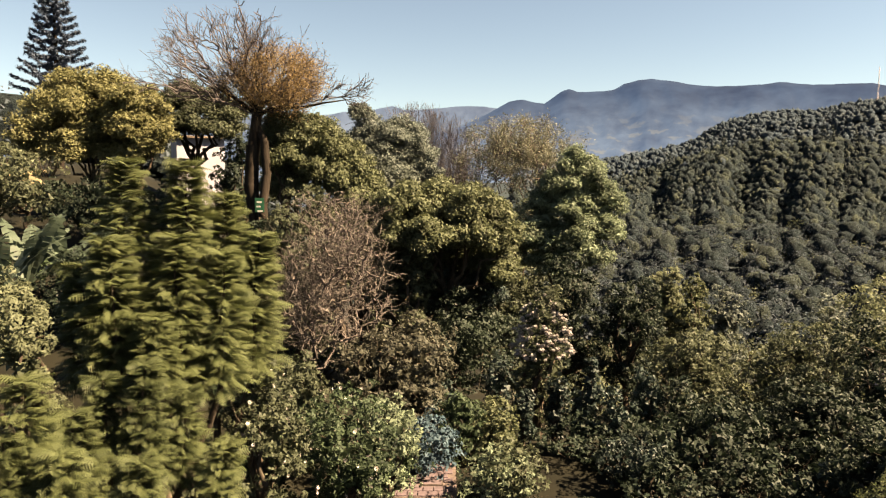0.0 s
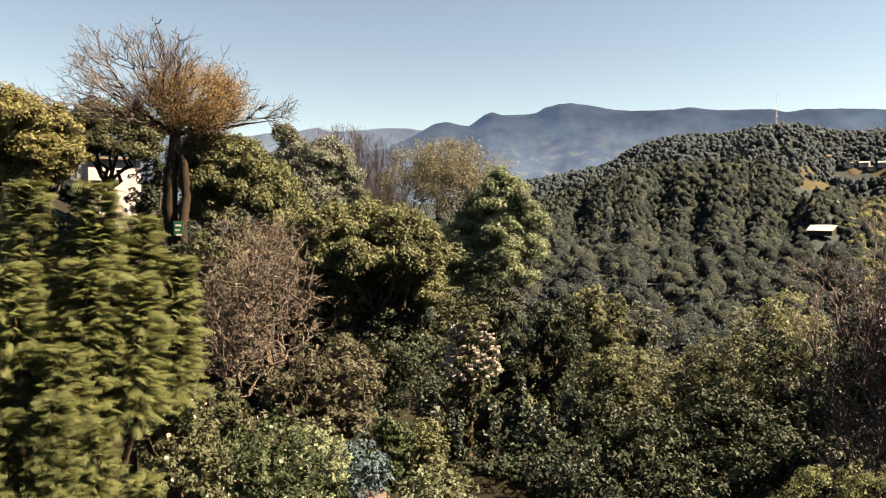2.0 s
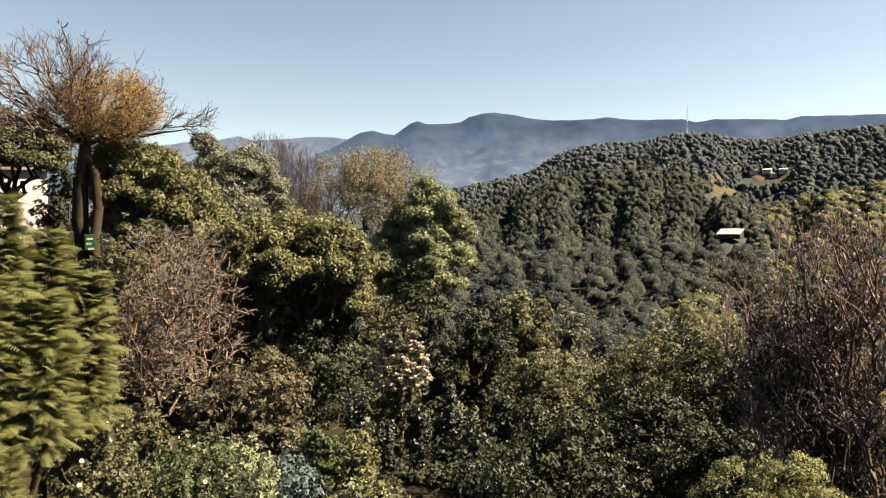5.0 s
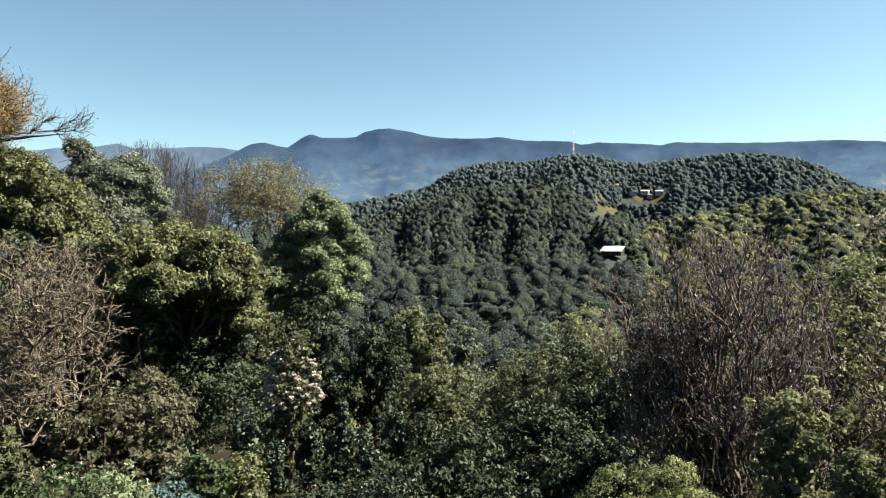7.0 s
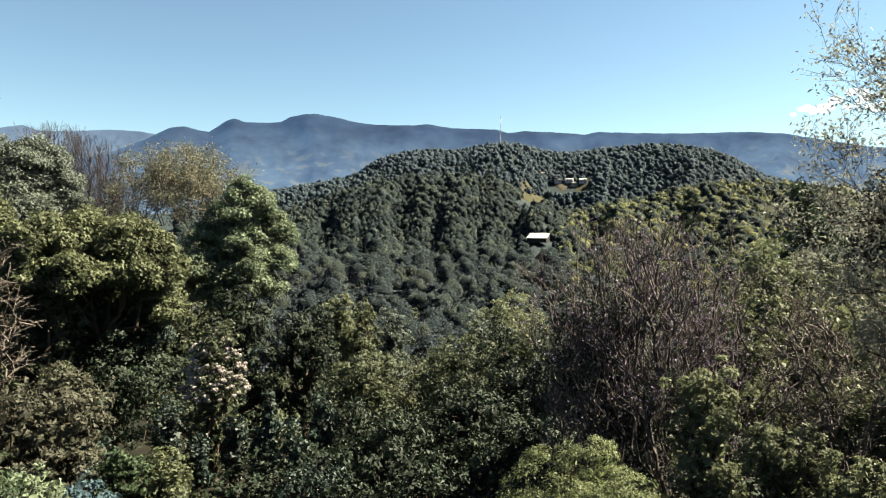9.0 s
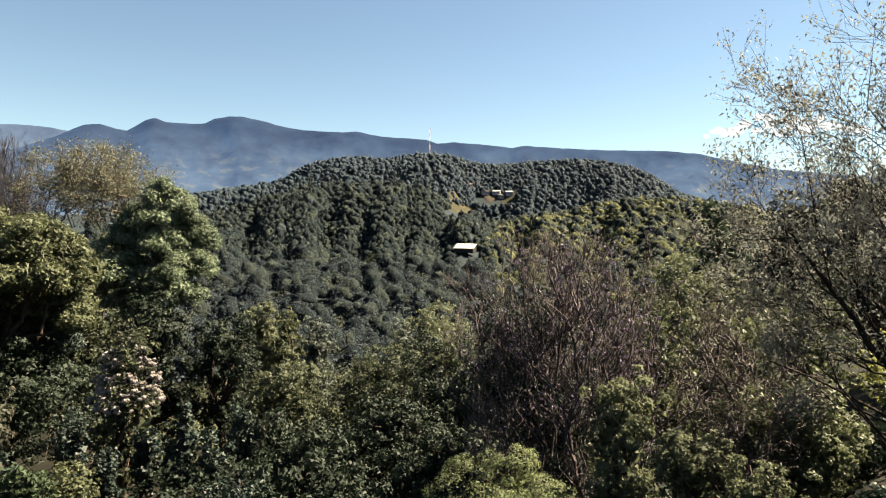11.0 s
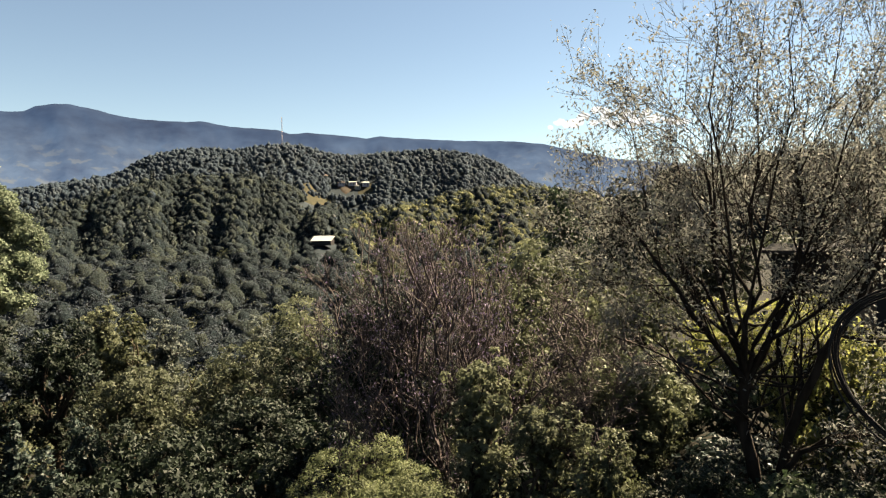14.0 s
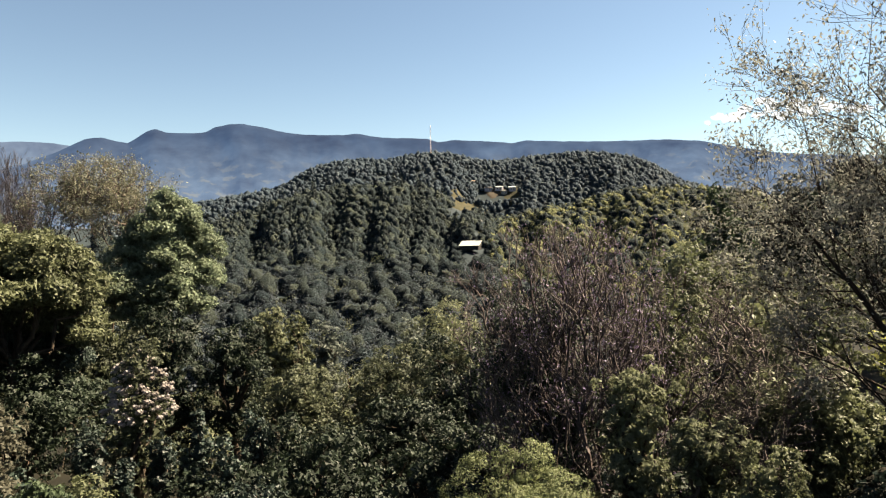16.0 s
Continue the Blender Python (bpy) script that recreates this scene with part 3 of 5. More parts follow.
def build_range(name, az_list, el_list, dist, material, label, seed, depth=1300, crag=5.0, fine=420, steps=36):
    """A mountain range as a real slope with spurs and gullies, crest at the given height angles."""
    rng = np.random.default_rng(seed)
    az = np.concatenate([np.linspace(az_list[0], -45, 40, endpoint=False), np.linspace(-45, min(35, az_list[-1]), fine, endpoint=False), np.linspace(min(35, az_list[-1]), az_list[-1] + 0.1, 40)])
    el = np.interp(az, az_list, el_list)
    crest = dist * np.tan(np.radians(el))
    jag = sum(np.sin(az * f + rng.uniform(0, 6)) / f for f in (3.1, 5.7, 9.3, 17.0)) * crag * 1.6
    crest = crest + jag
    rows = np.linspace(0, 1, steps)
    V = []
    for s in rows:
        d = dist - depth * (1 - s) + (60 * np.sin(az * 0.9 + 3 * s) + 40 * np.sin(az * 2.3 + 5 * s)) * (1 - s)
        a = np.radians(az)
        gully = np.array([noise.fractal((q * 0.33 + 1.7 * s + seed, s * 3.1 - q * 0.06, 0.0), 0.8, 2.1, 6) for q in az])
        d = d - 120 * gully * s * (1 - s)
        z = EYE_Z - 130 + (crest + 130) * (s ** 1.25) + 75 * gully * s * (1 - s) ** 0.7
        V.append(np.stack([d * np.sin(a), d * np.cos(a), z], -1))
    a = np.radians(az)
    for s in (0.4, 1.0):
        d = dist + depth * s * 0.4
        V.append(np.stack([d * np.sin(a), d * np.cos(a), EYE_Z + (crest + 130) * (1 - s) * 0.9 - 130], -1))
    V = np.array(V)
    h, w = V.shape[:2]
    i, j = np.meshgrid(np.arange(h - 1), np.arange(w - 1), indexing="ij")
    F = np.stack([i * w + j, i * w + j + 1, (i + 1) * w + j + 1, (i + 1) * w + j], -1).reshape(-1, 4)
    me = face_mesh(name, V.reshape(-1, 3), F)
    me.polygons.foreach_set("use_smooth", [True] * len(me.polygons))
    return tagged(mesh_part(name, me, material), label, "mountains", kind="structure")


build_ground()
CREST_AZ = [-96.9, -61.2, -31.6, -28.5, -26.1, -24.3, -23.2, -22.5, -21.4, -20.0, -19.4, -18.6, -17.0, -15.7, -14.9, -13.9, -12.7, -10.8, -9.3, -7.5, -4.7, -3.4, -1.2, 2.5, 3.6, 5.0, 8.0, 10.0, 11.1, 14.2, 17.8, 20.3, 22.5, 25.2, 27.5, 31.0, 41.0, 61, 97]
CREST_EL = [3.80, 4.41, 4.6, 5.4, 6.5, 7.5, 7.62, 7.45, 7.25, 8.25, 8.42, 8.18, 8.17, 8.28, 8.72, 8.97, 9.04, 8.72, 8.38, 8.22, 8.2, 8.32, 7.97, 7.84, 7.52, 7.66, 7.47, 7.25, 7.44, 7.24, 7.06, 7.0, 6.95, 6.66, 6.1, 5.3, 4.2, 3.8, 3.8]
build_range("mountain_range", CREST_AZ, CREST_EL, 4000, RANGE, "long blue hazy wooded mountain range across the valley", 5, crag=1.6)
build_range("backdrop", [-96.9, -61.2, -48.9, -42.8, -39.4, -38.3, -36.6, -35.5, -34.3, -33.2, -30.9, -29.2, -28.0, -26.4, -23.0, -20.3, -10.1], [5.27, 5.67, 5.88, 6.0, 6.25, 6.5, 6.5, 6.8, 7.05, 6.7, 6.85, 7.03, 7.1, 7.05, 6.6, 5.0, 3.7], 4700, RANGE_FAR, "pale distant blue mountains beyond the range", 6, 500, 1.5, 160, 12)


# ---- far woods ----
def canopy_material(name, a, b, c):
    """A crown of countless leaves seen from afar: tree by tree colour, dapple and relief."""
    m, n, l = nodes_of(name)
    bsdf = n["Principled BSDF"]
    geo, tex = n.new("ShaderNodeNewGeometry"), n.new("ShaderNodeTexNoise")
    tex.inputs["Scale"].default_value, tex.inputs["Detail"].default_value, tex.inputs["Roughness"].default_value = 1.6, 6, 0.8
    l.new(geo.outputs["Position"], tex.inputs["Vector"])
    ramp = n.new("ShaderNodeValToRGB")
    el = ramp.color_ramp.elements
    el[0].color, el[1].color = (*a, 1), (*c, 1)
    e = el.new(0.6)
    e.color = (*b, 1)
    l.new(geo.outputs["Random Per Island"], ramp.inputs[0])
    dap = n.new("ShaderNodeMapRange")
    dap.inputs["From Min"].default_value, dap.inputs["From Max"].default_value = 0.35, 0.65
    dap.inputs["To Min"].default_value, dap.inputs["To Max"].default_value = 0.35, 1.45
    l.new(tex.outputs[0], dap.inputs["Value"])
    mul = n.new("ShaderNodeMix")
    mul.data_type, mul.blend_type = "RGBA", "MULTIPLY"
    mul.inputs["Factor"].default_value = 1.0
    l.new(ramp.outputs[0], mul.inputs["A"])
    l.new(dap.outputs[0], mul.inputs["B"])
    l.new(mul.outputs["Result"], bsdf.inputs["Base Color"])
    bsdf.inputs["Roughness"].default_value, bsdf.inputs["Specular IOR Level"].default_value = 0.95, 0.05
    bp = n.new("ShaderNodeBump")
    bp.inputs["Strength"].default_value, bp.inputs["Distance"].default_value = 0.9, 1.2
    l.new(tex.outputs[0], bp.inputs["Height"])
    l.new(bp.outputs[0], bsdf.inputs["Normal"])
    return m


# Blue raised, far crowns paler: air haze is put into these colours.
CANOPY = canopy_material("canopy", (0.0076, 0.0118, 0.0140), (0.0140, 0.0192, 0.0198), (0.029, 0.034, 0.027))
CANOPY_HAZE = canopy_material("hazy_canopy", (0.0175, 0.0252, 0.034), (0.0240, 0.0332, 0.042), (0.033, 0.041, 0.047))
# Sunlight on spur and slope is put into this brighter colour.
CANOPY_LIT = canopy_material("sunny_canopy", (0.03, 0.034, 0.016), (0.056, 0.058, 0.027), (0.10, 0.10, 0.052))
CLEAR = [(8.7, 3.0, 2.0, 0.55), (5.7, 2.0, 1.5, 0.45), (6.2, -1.7, 1.4, 1.25), (6.9, -0.2, 0.3, 0.5)]


def woods(name, az0, az1, r0, r1, step, size, leaf, seed, tall, blades, label, keep=1.0, blade=1.0, dome=0.0, loose=8, thin=None):
    """Many small crowns standing on the ground between two headings and two distances."""
    rng = np.random.default_rng(seed)
    area = math.radians(az1 - az0) * (r1 * r1 - r0 * r0) / 2
    n = int(area / (step * step) * keep)
    r = np.sqrt(rng.uniform(r0 * r0, r1 * r1, n))
    az = rng.uniform(az0, az1, n)
    x, y = r * np.sin(np.radians(az)), r * np.cos(np.radians(az))
    z = ground_z(x, y)
    el = np.degrees(np.arctan2(z + 4 - EYE_Z, r))
    ok = np.ones(n, bool)
    for a, e, wa, we in CLEAR:
        ok &= ((az - a) / wa) ** 2 + ((el - e) / we) ** 2 > 1
    if thin:
        ok &= (az < thin[0]) | (rng.uniform(0, 1, n) > thin[1])
    x, y, z = x[ok], y[ok], z[ok]
    n = len(x)
    s = size * np.clip(rng.lognormal(-0.03, 0.3, n), 0.45, 1.5)
    if dome:
        V, F = DOME if r0 < 250 else DOME_LOW
        m = len(V)
        ph = rng.uniform(0, 6, (n, 1, 3))
        W = V[None] * np.concatenate([rng.uniform(0.8, 1.15, (n, 1, 2)), tall * rng.uniform(0.75, 1.45, (n, 1, 1))], 2) * (1 + 0.16 * np.sin(V[None, :, :1] * 6.5 + ph[:, :, :1]) * np.sin(V[None, :, 1:2] * 6.5 + ph[:, :, 1:2]) + 0.1 * np.sin(V[None, :, 2:] * 7 + ph[:, :, 2:]) + rng.normal(size=(n, m, 1)) * 0.13)
        W = W * (s * dome)[:, None, None]
        W[:, :, 2] += (s * 0.42 * tall)[:, None]
        W += np.stack([x, y, z], 1)[:, None]
        Fa = (F[None] + (np.arange(n) * m)[:, None, None]).reshape(-1, 3)
        me = face_mesh(name, W.reshape(-1, 3), Fa)
        me.polygons.foreach_set("use_smooth", [True] * len(me.polygons))
        tagged(mesh_part(name, me, {"wood_far": CANOPY, "lime": CANOPY_LIT, "grey": CANOPY_LIT}.get(leaf, CANOPY_HAZE)), label, "woods", kind="stuff")
        blades = loose
    d = sphere_dirs(rng, n * blades)
    d[:, 2] = np.abs(d[:, 2]) * 1.1 - 0.25
    d = unit(d)
    ph = rng.uniform(0, 6, (n, 3))
    phr = np.repeat(ph, blades, 0)
    lump = 1 + 0.28 * np.sin(d[:, 0] * 5 + phr[:, 0]) * np.sin(d[:, 1] * 5 + phr[:, 1])
    S = np.repeat(s, blades)
    if tall > 1.3:
        h = rng.uniform(0, 1, n * blades) ** 1.3
        a = rng.uniform(0, 2 * np.pi, n * blades)
        rad = (1 - h) * 0.42 * S * rng.uniform(0.75, 1.1, n * blades)
        local = np.stack([np.cos(a) * rad, np.sin(a) * rad, (h * tall) * S], 1)
        out = unit(np.stack([np.cos(a), np.sin(a), 0.5 + 0 * a], 1))
    else:
        local = d * (S * 0.5 * lump)[:, None]
        local[:, 2] = local[:, 2] * tall + S * 0.45 * tall
        out = d
    base = np.repeat(np.stack([x, y, z], 1), blades, 0)
    L = size * 0.3 * blade
    me = poly_mesh(name, leaf_quads(rng, base + local, out, L, L * 0.8, bias=1.3, up=0.2, sides=3), 3)
    return tagged(mesh_part(name + "_leaves" if dome else name, me, LEAF[leaf]), label, "woods", kind="stuff")


def dome_shape(n):
    bm = bmesh.new()
    bmesh.ops.create_icosphere(bm, subdivisions=n, radius=1.0)
    V = np.array([v.co[:] for v in bm.verts])
    F = np.array([[v.index for v in f.verts] for f in bm.faces if f.calc_center_median().z > -0.35])
    bm.free()
    return V, F


DOME, DOME_LOW = dome_shape(2), dome_shape(1)
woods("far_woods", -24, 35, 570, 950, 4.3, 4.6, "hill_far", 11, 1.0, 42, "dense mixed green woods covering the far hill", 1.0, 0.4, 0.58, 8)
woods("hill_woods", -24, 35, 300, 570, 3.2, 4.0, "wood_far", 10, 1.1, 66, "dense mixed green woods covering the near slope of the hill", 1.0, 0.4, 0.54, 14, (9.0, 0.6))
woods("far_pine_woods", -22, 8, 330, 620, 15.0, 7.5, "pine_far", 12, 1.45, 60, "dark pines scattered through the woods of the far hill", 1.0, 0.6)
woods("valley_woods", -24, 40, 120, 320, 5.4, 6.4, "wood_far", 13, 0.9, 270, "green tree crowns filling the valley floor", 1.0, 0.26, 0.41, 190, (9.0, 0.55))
woods("valley_bushes", -24, 44, 60, 150, 9.0, 5.0, "olive", 14, 0.8, 330, "olive green bushes between the valley trees", 1.0, 0.22)
woods("slope_bushes", -24, 44, 150, 320, 10.0, 5.0, "olive", 18, 0.8, 70, "olive green bushes on the lower slope", 1.0, 0.42)
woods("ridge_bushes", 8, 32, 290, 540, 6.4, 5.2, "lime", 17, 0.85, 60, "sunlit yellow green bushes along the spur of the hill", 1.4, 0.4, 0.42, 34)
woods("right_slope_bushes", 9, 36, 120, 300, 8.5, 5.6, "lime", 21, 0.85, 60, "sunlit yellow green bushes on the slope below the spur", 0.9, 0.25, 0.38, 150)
woods("spur_bushes", -14, 8, 400, 520, 16.0, 5.0, "olive", 19, 0.9, 60, "yellow green trees scattered on the spur", 0.8, 0.4, 0.42, 34)
woods("valley_scrub", -16, 16, 75, 190, 11.0, 4.6, "grey", 20, 0.75, 60, "pale grey green scrub on the valley floor", 0.9, 0.22, 0.36, 190)
woods("right_ridge_woods", 34, 75, 120, 450, 10.0, 10.0, "wood_far", 15, 0.9, 90, "green woods on the near ridge", 1.0, 0.24, 0.4, 70)
woods("left_ridge_woods", -95, -24, 80, 330, 12.0, 9.0, "wood_far", 16, 0.9, 90, "olive woods on the shelf beyond the house", 1.0, 0.26, 0.4, 90)

# ---- trees of the middle distance ----
MIDDLE = [
    ("olive", -30.2, 60, 0.5, 8, "olive green tree below the bare trees", 155, dict(crown_part=0.9, lobes=32, low=-0.9)),
    ("olive", -24.0, 52, -0.8, 8, "olive green tree below the thin crowned tree", 156, dict(crown_part=0.95, lobes=34, low=-0.9)),
    ("dark", -47.1, 46, 4.26, 3.6, "dark olive tree between house and dead trunk", 157, dict(crown_part=0.8, low=-0.8)),
    ("olive", -42.4, 31, 0.2, 6.4, "olive green bushy tree under the spreading tree", 160, dict(crown_part=0.95, low=-0.8, cover=3.4)),
    ("dark", -46.4, 32, -2.6, 4.6, "dark bushy tree at the foot of the dead trunk", 161, dict(crown_part=0.95, low=-0.8)),
    # Dark trees added on the left slope to stand in for its shade.
    ("dark", -58.6, 25, -4.6, 6.5, "dark bushy tree standing in for shade below the banana plants", 164, dict(crown_part=0.97, low=-0.8)),
    ("dark", -55.4, 22, -8.0, 6.0, "dark bushy tree standing in for shade behind the feathery tree", 165, dict(crown_part=0.97, low=-0.8)),
    ("dark", -52.0, 27, -3.4, 6.0, "dark bushy tree standing in for shade behind the feathery tree", 166, dict(crown_part=0.97, low=-0.8)),
    # Dark leaves put the shade below the bare shrub into the colour.
    ("dark", 5.0, 30, -8.9, 8.5, "feathery tree beside the bare shrub, darkened for shade", 167, dict(crown_part=0.97, low=-0.8)),
    ("lime_backlit", 45.2, 19, -5.6, 8.0, "sunlit yellow green tree behind the sparse tree", 168, dict(crown_part=0.97, low=-0.8, slim=0.3)),
    ("dark", -56.6, 36, 0.9, 5.0, "dark bushy tree standing in for the shade of the slope", 169, dict(crown_part=0.95, low=-0.8)),
    ("moss", 28.2, 15.8, -11.6, 6.5, "olive green bushy tree among bare twigs", 170, dict(crown_part=0.97, low=-0.8, cover=1.8)),
    ("olive", 32.6, 16.5, -10.2, 6.0, "olive green bushy tree among bare twigs", 171, dict(crown_part=0.97, low=-0.8, cover=1.8)),
    ("moss", -36.9, 35, 0.81, 6.4, "olive green rounded tree on the slope", 104, dict(cover=4.5, crown_part=0.95)),
    ("olive", -33.6, 29, -2.44, 6.5, "olive green bushy tree beside the bare shrub", 106, dict(crown_part=0.97, low=-0.8)),
    # Dark filler: the shade of the hollow is put into its leaves.
    ("dark", -29.3, 31.5, -5.4, 13.0, "dark green filler tree for the shaded hollow under the large tree", 107, dict(crown_part=0.97, low=-0.8)),
    # Dark leaves put the gully's shade into this bush.
    ("dark", -14.2, 34, -7.00, 6.0, "olive brown rounded bush below the bright tree, darkened for shade", 108, dict(crown_part=0.97, low=-0.8)),
    ("lime", -11.0, 52, -6.2, 4.2, "yellow green feathery tree in the valley", 109, dict(crown_part=0.97, low=-0.9)),
    ("moss", -9.0, 50, -6.9, 3.6, "yellow green feathery tree in the valley", 110, dict(crown_part=0.97, low=-0.9)),
    ("lime", 4.2, 50, -6.2, 7.0, "yellowing rounded tree in the valley", 111, dict(crown_part=0.98, low=-0.9, lobes=24)),
    ("olive", -1.5, 32, -9.53, 9.5, "green feathery tree over the gully", 112, dict(crown_part=0.95, low=-0.7)),
    ("olive", -9.1, 30, -10.4, 7.5, "green rounded tree over the gully", 113, dict(crown_part=0.97, low=-0.7)),
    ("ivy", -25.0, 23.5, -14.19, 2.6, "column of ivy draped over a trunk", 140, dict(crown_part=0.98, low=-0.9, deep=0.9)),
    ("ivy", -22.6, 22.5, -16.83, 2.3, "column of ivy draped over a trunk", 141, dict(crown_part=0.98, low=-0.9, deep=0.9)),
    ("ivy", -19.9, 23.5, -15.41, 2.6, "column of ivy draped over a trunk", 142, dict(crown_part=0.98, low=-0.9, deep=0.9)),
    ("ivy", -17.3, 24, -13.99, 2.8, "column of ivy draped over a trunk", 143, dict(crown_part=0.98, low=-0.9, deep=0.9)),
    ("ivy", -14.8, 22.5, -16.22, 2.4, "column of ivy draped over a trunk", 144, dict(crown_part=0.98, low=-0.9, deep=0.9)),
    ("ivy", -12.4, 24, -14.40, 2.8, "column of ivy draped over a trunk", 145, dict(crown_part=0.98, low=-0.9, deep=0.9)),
    ("dark", -8.6, 24, -15.11, 8.0, "dark green thicket with shade put into its leaves", 116, dict(crown_part=0.98, low=-0.9)),
    ("dark", 0.6, 24, -13.59, 8.5, "dark green thicket with shade put into its leaves", 117, dict(crown_part=0.98, low=-0.9)),
    ("moss", 26.1, 28, -1.62, 11.0, "olive green tree with a rounded top", 118, dict(crown_part=0.98, low=-0.8)),
    ("moss", 33.7, 24, -4.46, 8.0, "olive green bush thick with twigs", 119, dict(crown_part=0.98, low=-0.8)),
    ("green", 26.6, 110, 3.04, 4.5, "dark green tree on the near ridge", 120, dict(crown_part=0.9)),
    ("dark", 31.7, 100, 3.65, 4.5, "dark green tree on the near ridge", 121, dict(crown_part=0.9)),
    ("olive", -62.2, 41, 2.23, 7.0, "olive bushy tree at the foot of the slope", 125, dict(crown_part=0.95, low=-0.8)),
    # More dark trees added for the shade at the slope's foot.
    ("dark", -57.1, 38, -0.00, 7.0, "dark bushy tree standing in for the shade of the slope", 126, dict(crown_part=0.95, low=-0.8)),
    ("dark", -52.5, 39, 0.40, 6.0, "dark bushy tree standing in for the shade of the slope", 127, dict(crown_part=0.95, low=-0.8)),
    ("moss", -38.5, 38, 3.55, 4.6, "green bushy tree behind the bare shrub", 129, dict(crown_part=0.7, low=-0.8, lobes=22)),
    # Dark leaves again, gully shade put into the colour.
    ("dark", -19.3, 33, -4.67, 6.4, "green bushy tree at the foot of the bright tree, darkened for shade", 130, dict(crown_part=0.97, low=-0.8)),
    ("moss", 52.0, 14, -6.6, 8.0, "sunlit yellow green feathery tree behind the sparse tree", 158, dict(crown_part=0.97, low=-0.8, slim=0.3)),
    # The darkness beside the coil is filled with an added dark tree.
    ("dark", 54.7, 17, -3.45, 7.5, "dark leafy tree added for the darkness beside the cable coil", 150, dict(crown_part=0.97, low=-0.8)),
    ("grey", -6.3, 56, -7.50, 3.6, "pale grey green bushy tree in the valley", 147, dict(crown_part=0.95, low=-0.7)),
    ("grey", 0.7, 54, -7.71, 3.8, "pale grey green bushy tree in the valley", 148, dict(crown_part=0.95, low=-0.7)),
    ("grey", 9.7, 48, -6.08, 4.2, "pale grey green bushy tree in the valley", 149, dict(crown_part=0.95, low=-0.7)),
    ("moss", 33.7, 17, -10.04, 8.0, "olive green bushy tree under the sparse tree", 151, dict(crown_part=0.97, low=-0.8)),
    ("dark", -59.9, 44, 0.81, 4.6, "dark bushy tree standing in for the shade of the slope", 137, dict(crown_part=0.95, low=-0.8)),
    # Dark leaves added to stand in for shade inside the shrub.
    ("dark", 13.3, 18.7, -4.97, 12.0, "dark leafy core added for the shade inside the bare shrub", 138, dict(crown_part=0.97, low=-0.8)),
    ("dark", 4.7, 20, -16.12, 7.0, "dark green thicket with shade put into its leaves", 139, dict(crown_part=0.97, low=-0.8)),
    ("green", 12.8, 30, -8.01, 6.0, "green bushy tree beyond the bare shrub", 132, dict(crown_part=0.97, low=-0.8)),
    ("moss", 22.0, 24, -4.46, 8.5, "olive bushy tree beside the bare shrub", 133, dict(crown_part=0.97, low=-0.8)),
    ("lime_backlit", 41.9, 24, -5.98, 9.0, "sunlit yellow green tree behind the sparse tree", 134, dict(crown_part=0.95, low=-0.8)),
    ("olive", 51.1, 32, 1.11, 9.0, "olive tree beside the dark house", 135, dict(crown_part=0.9, low=-0.8)),
    ("olive", 37.8, 36, 0.10, 8.0, "olive tree beside the dark house", 136, dict(crown_part=0.95, low=-0.8)),
]
for leaf, az, r, top, wide, label, seed, more in MIDDLE:
    leafy_tree("broadleaf_tree", az, r, top, wide, leaf, label, seed, **more)

lobed_tree(-19.4, 40, [(-18.7, 2.2, 0, 1.25), (-17.5, 0.9, 0, 1.5), (-19.7, 0.4, -0.4, 1.4), (-16.6, -1.0, 0.2, 1.5), (-19.0, -1.4, -0.9, 1.6), (-21.6, -1.3, 0, 1.4), (-16.4, -3.2, 0, 1.5), (-18.8, -3.7, -0.9, 1.7), (-21.7, -3.8, -0.5, 1.7), (-17.5, -5.4, 0, 1.5), (-20.3, -6.0, -0.3, 1.7), (-23.0, -4.4, 0, 1.2)], "bright", "bright green leaning broadleaf tree with glossy leaves", 101, 0.16, cover=1.1, full=1.12, clumps=34)
lobed_tree(-29.6, 30, [(-35.2, -1.9, 0.5, 1.7), (-33.0, -1.3, -0.6, 1.9), (-30.4, -1.1, 0.4, 2.0), (-27.9, -1.3, -0.5, 1.9), (-25.9, -2.4, 0.2, 1.7), (-24.6, -4.4, 0, 1.5), (-32.0, -2.0, 2.6, 2.2), (-28.6, -2.0, 2.8, 2.2), (-34.4, -4.2, -0.8, 1.7), (-31.2, -4.2, -1.6, 1.7), (-27.4, -4.0, -1.3, 1.7), (-30.0, -5.6, 2.0, 2.2), (-26.0, -5.8, 1.6, 1.9), (-24.3, -7.2, 0.4, 1.3)], "moss", "large olive green tree mass hung with creepers", 105, 0.155, cover=1.3, full=1.15, clumps=36, fork_el=-9)
# Lower boughs of the large tree, their shade put into darker leaves.
lobed_tree(-29.0, 30.8, [(-33.8, -6.6, -0.5, 1.6), (-30.8, -7.6, 0.5, 1.8), (-27.8, -8.4, 0.8, 1.7), (-25.7, -9.0, 0.6, 1.4), (-32.4, -9.2, 0.2, 1.5), (-29.2, -10.4, 0.6, 1.6), (-26.6, -11.2, 0.4, 1.2)], "ivy", "lower boughs of the large tree with shade put into dark leaves", 163, 0.12, cover=0.9, clumps=30, fork_el=-12)
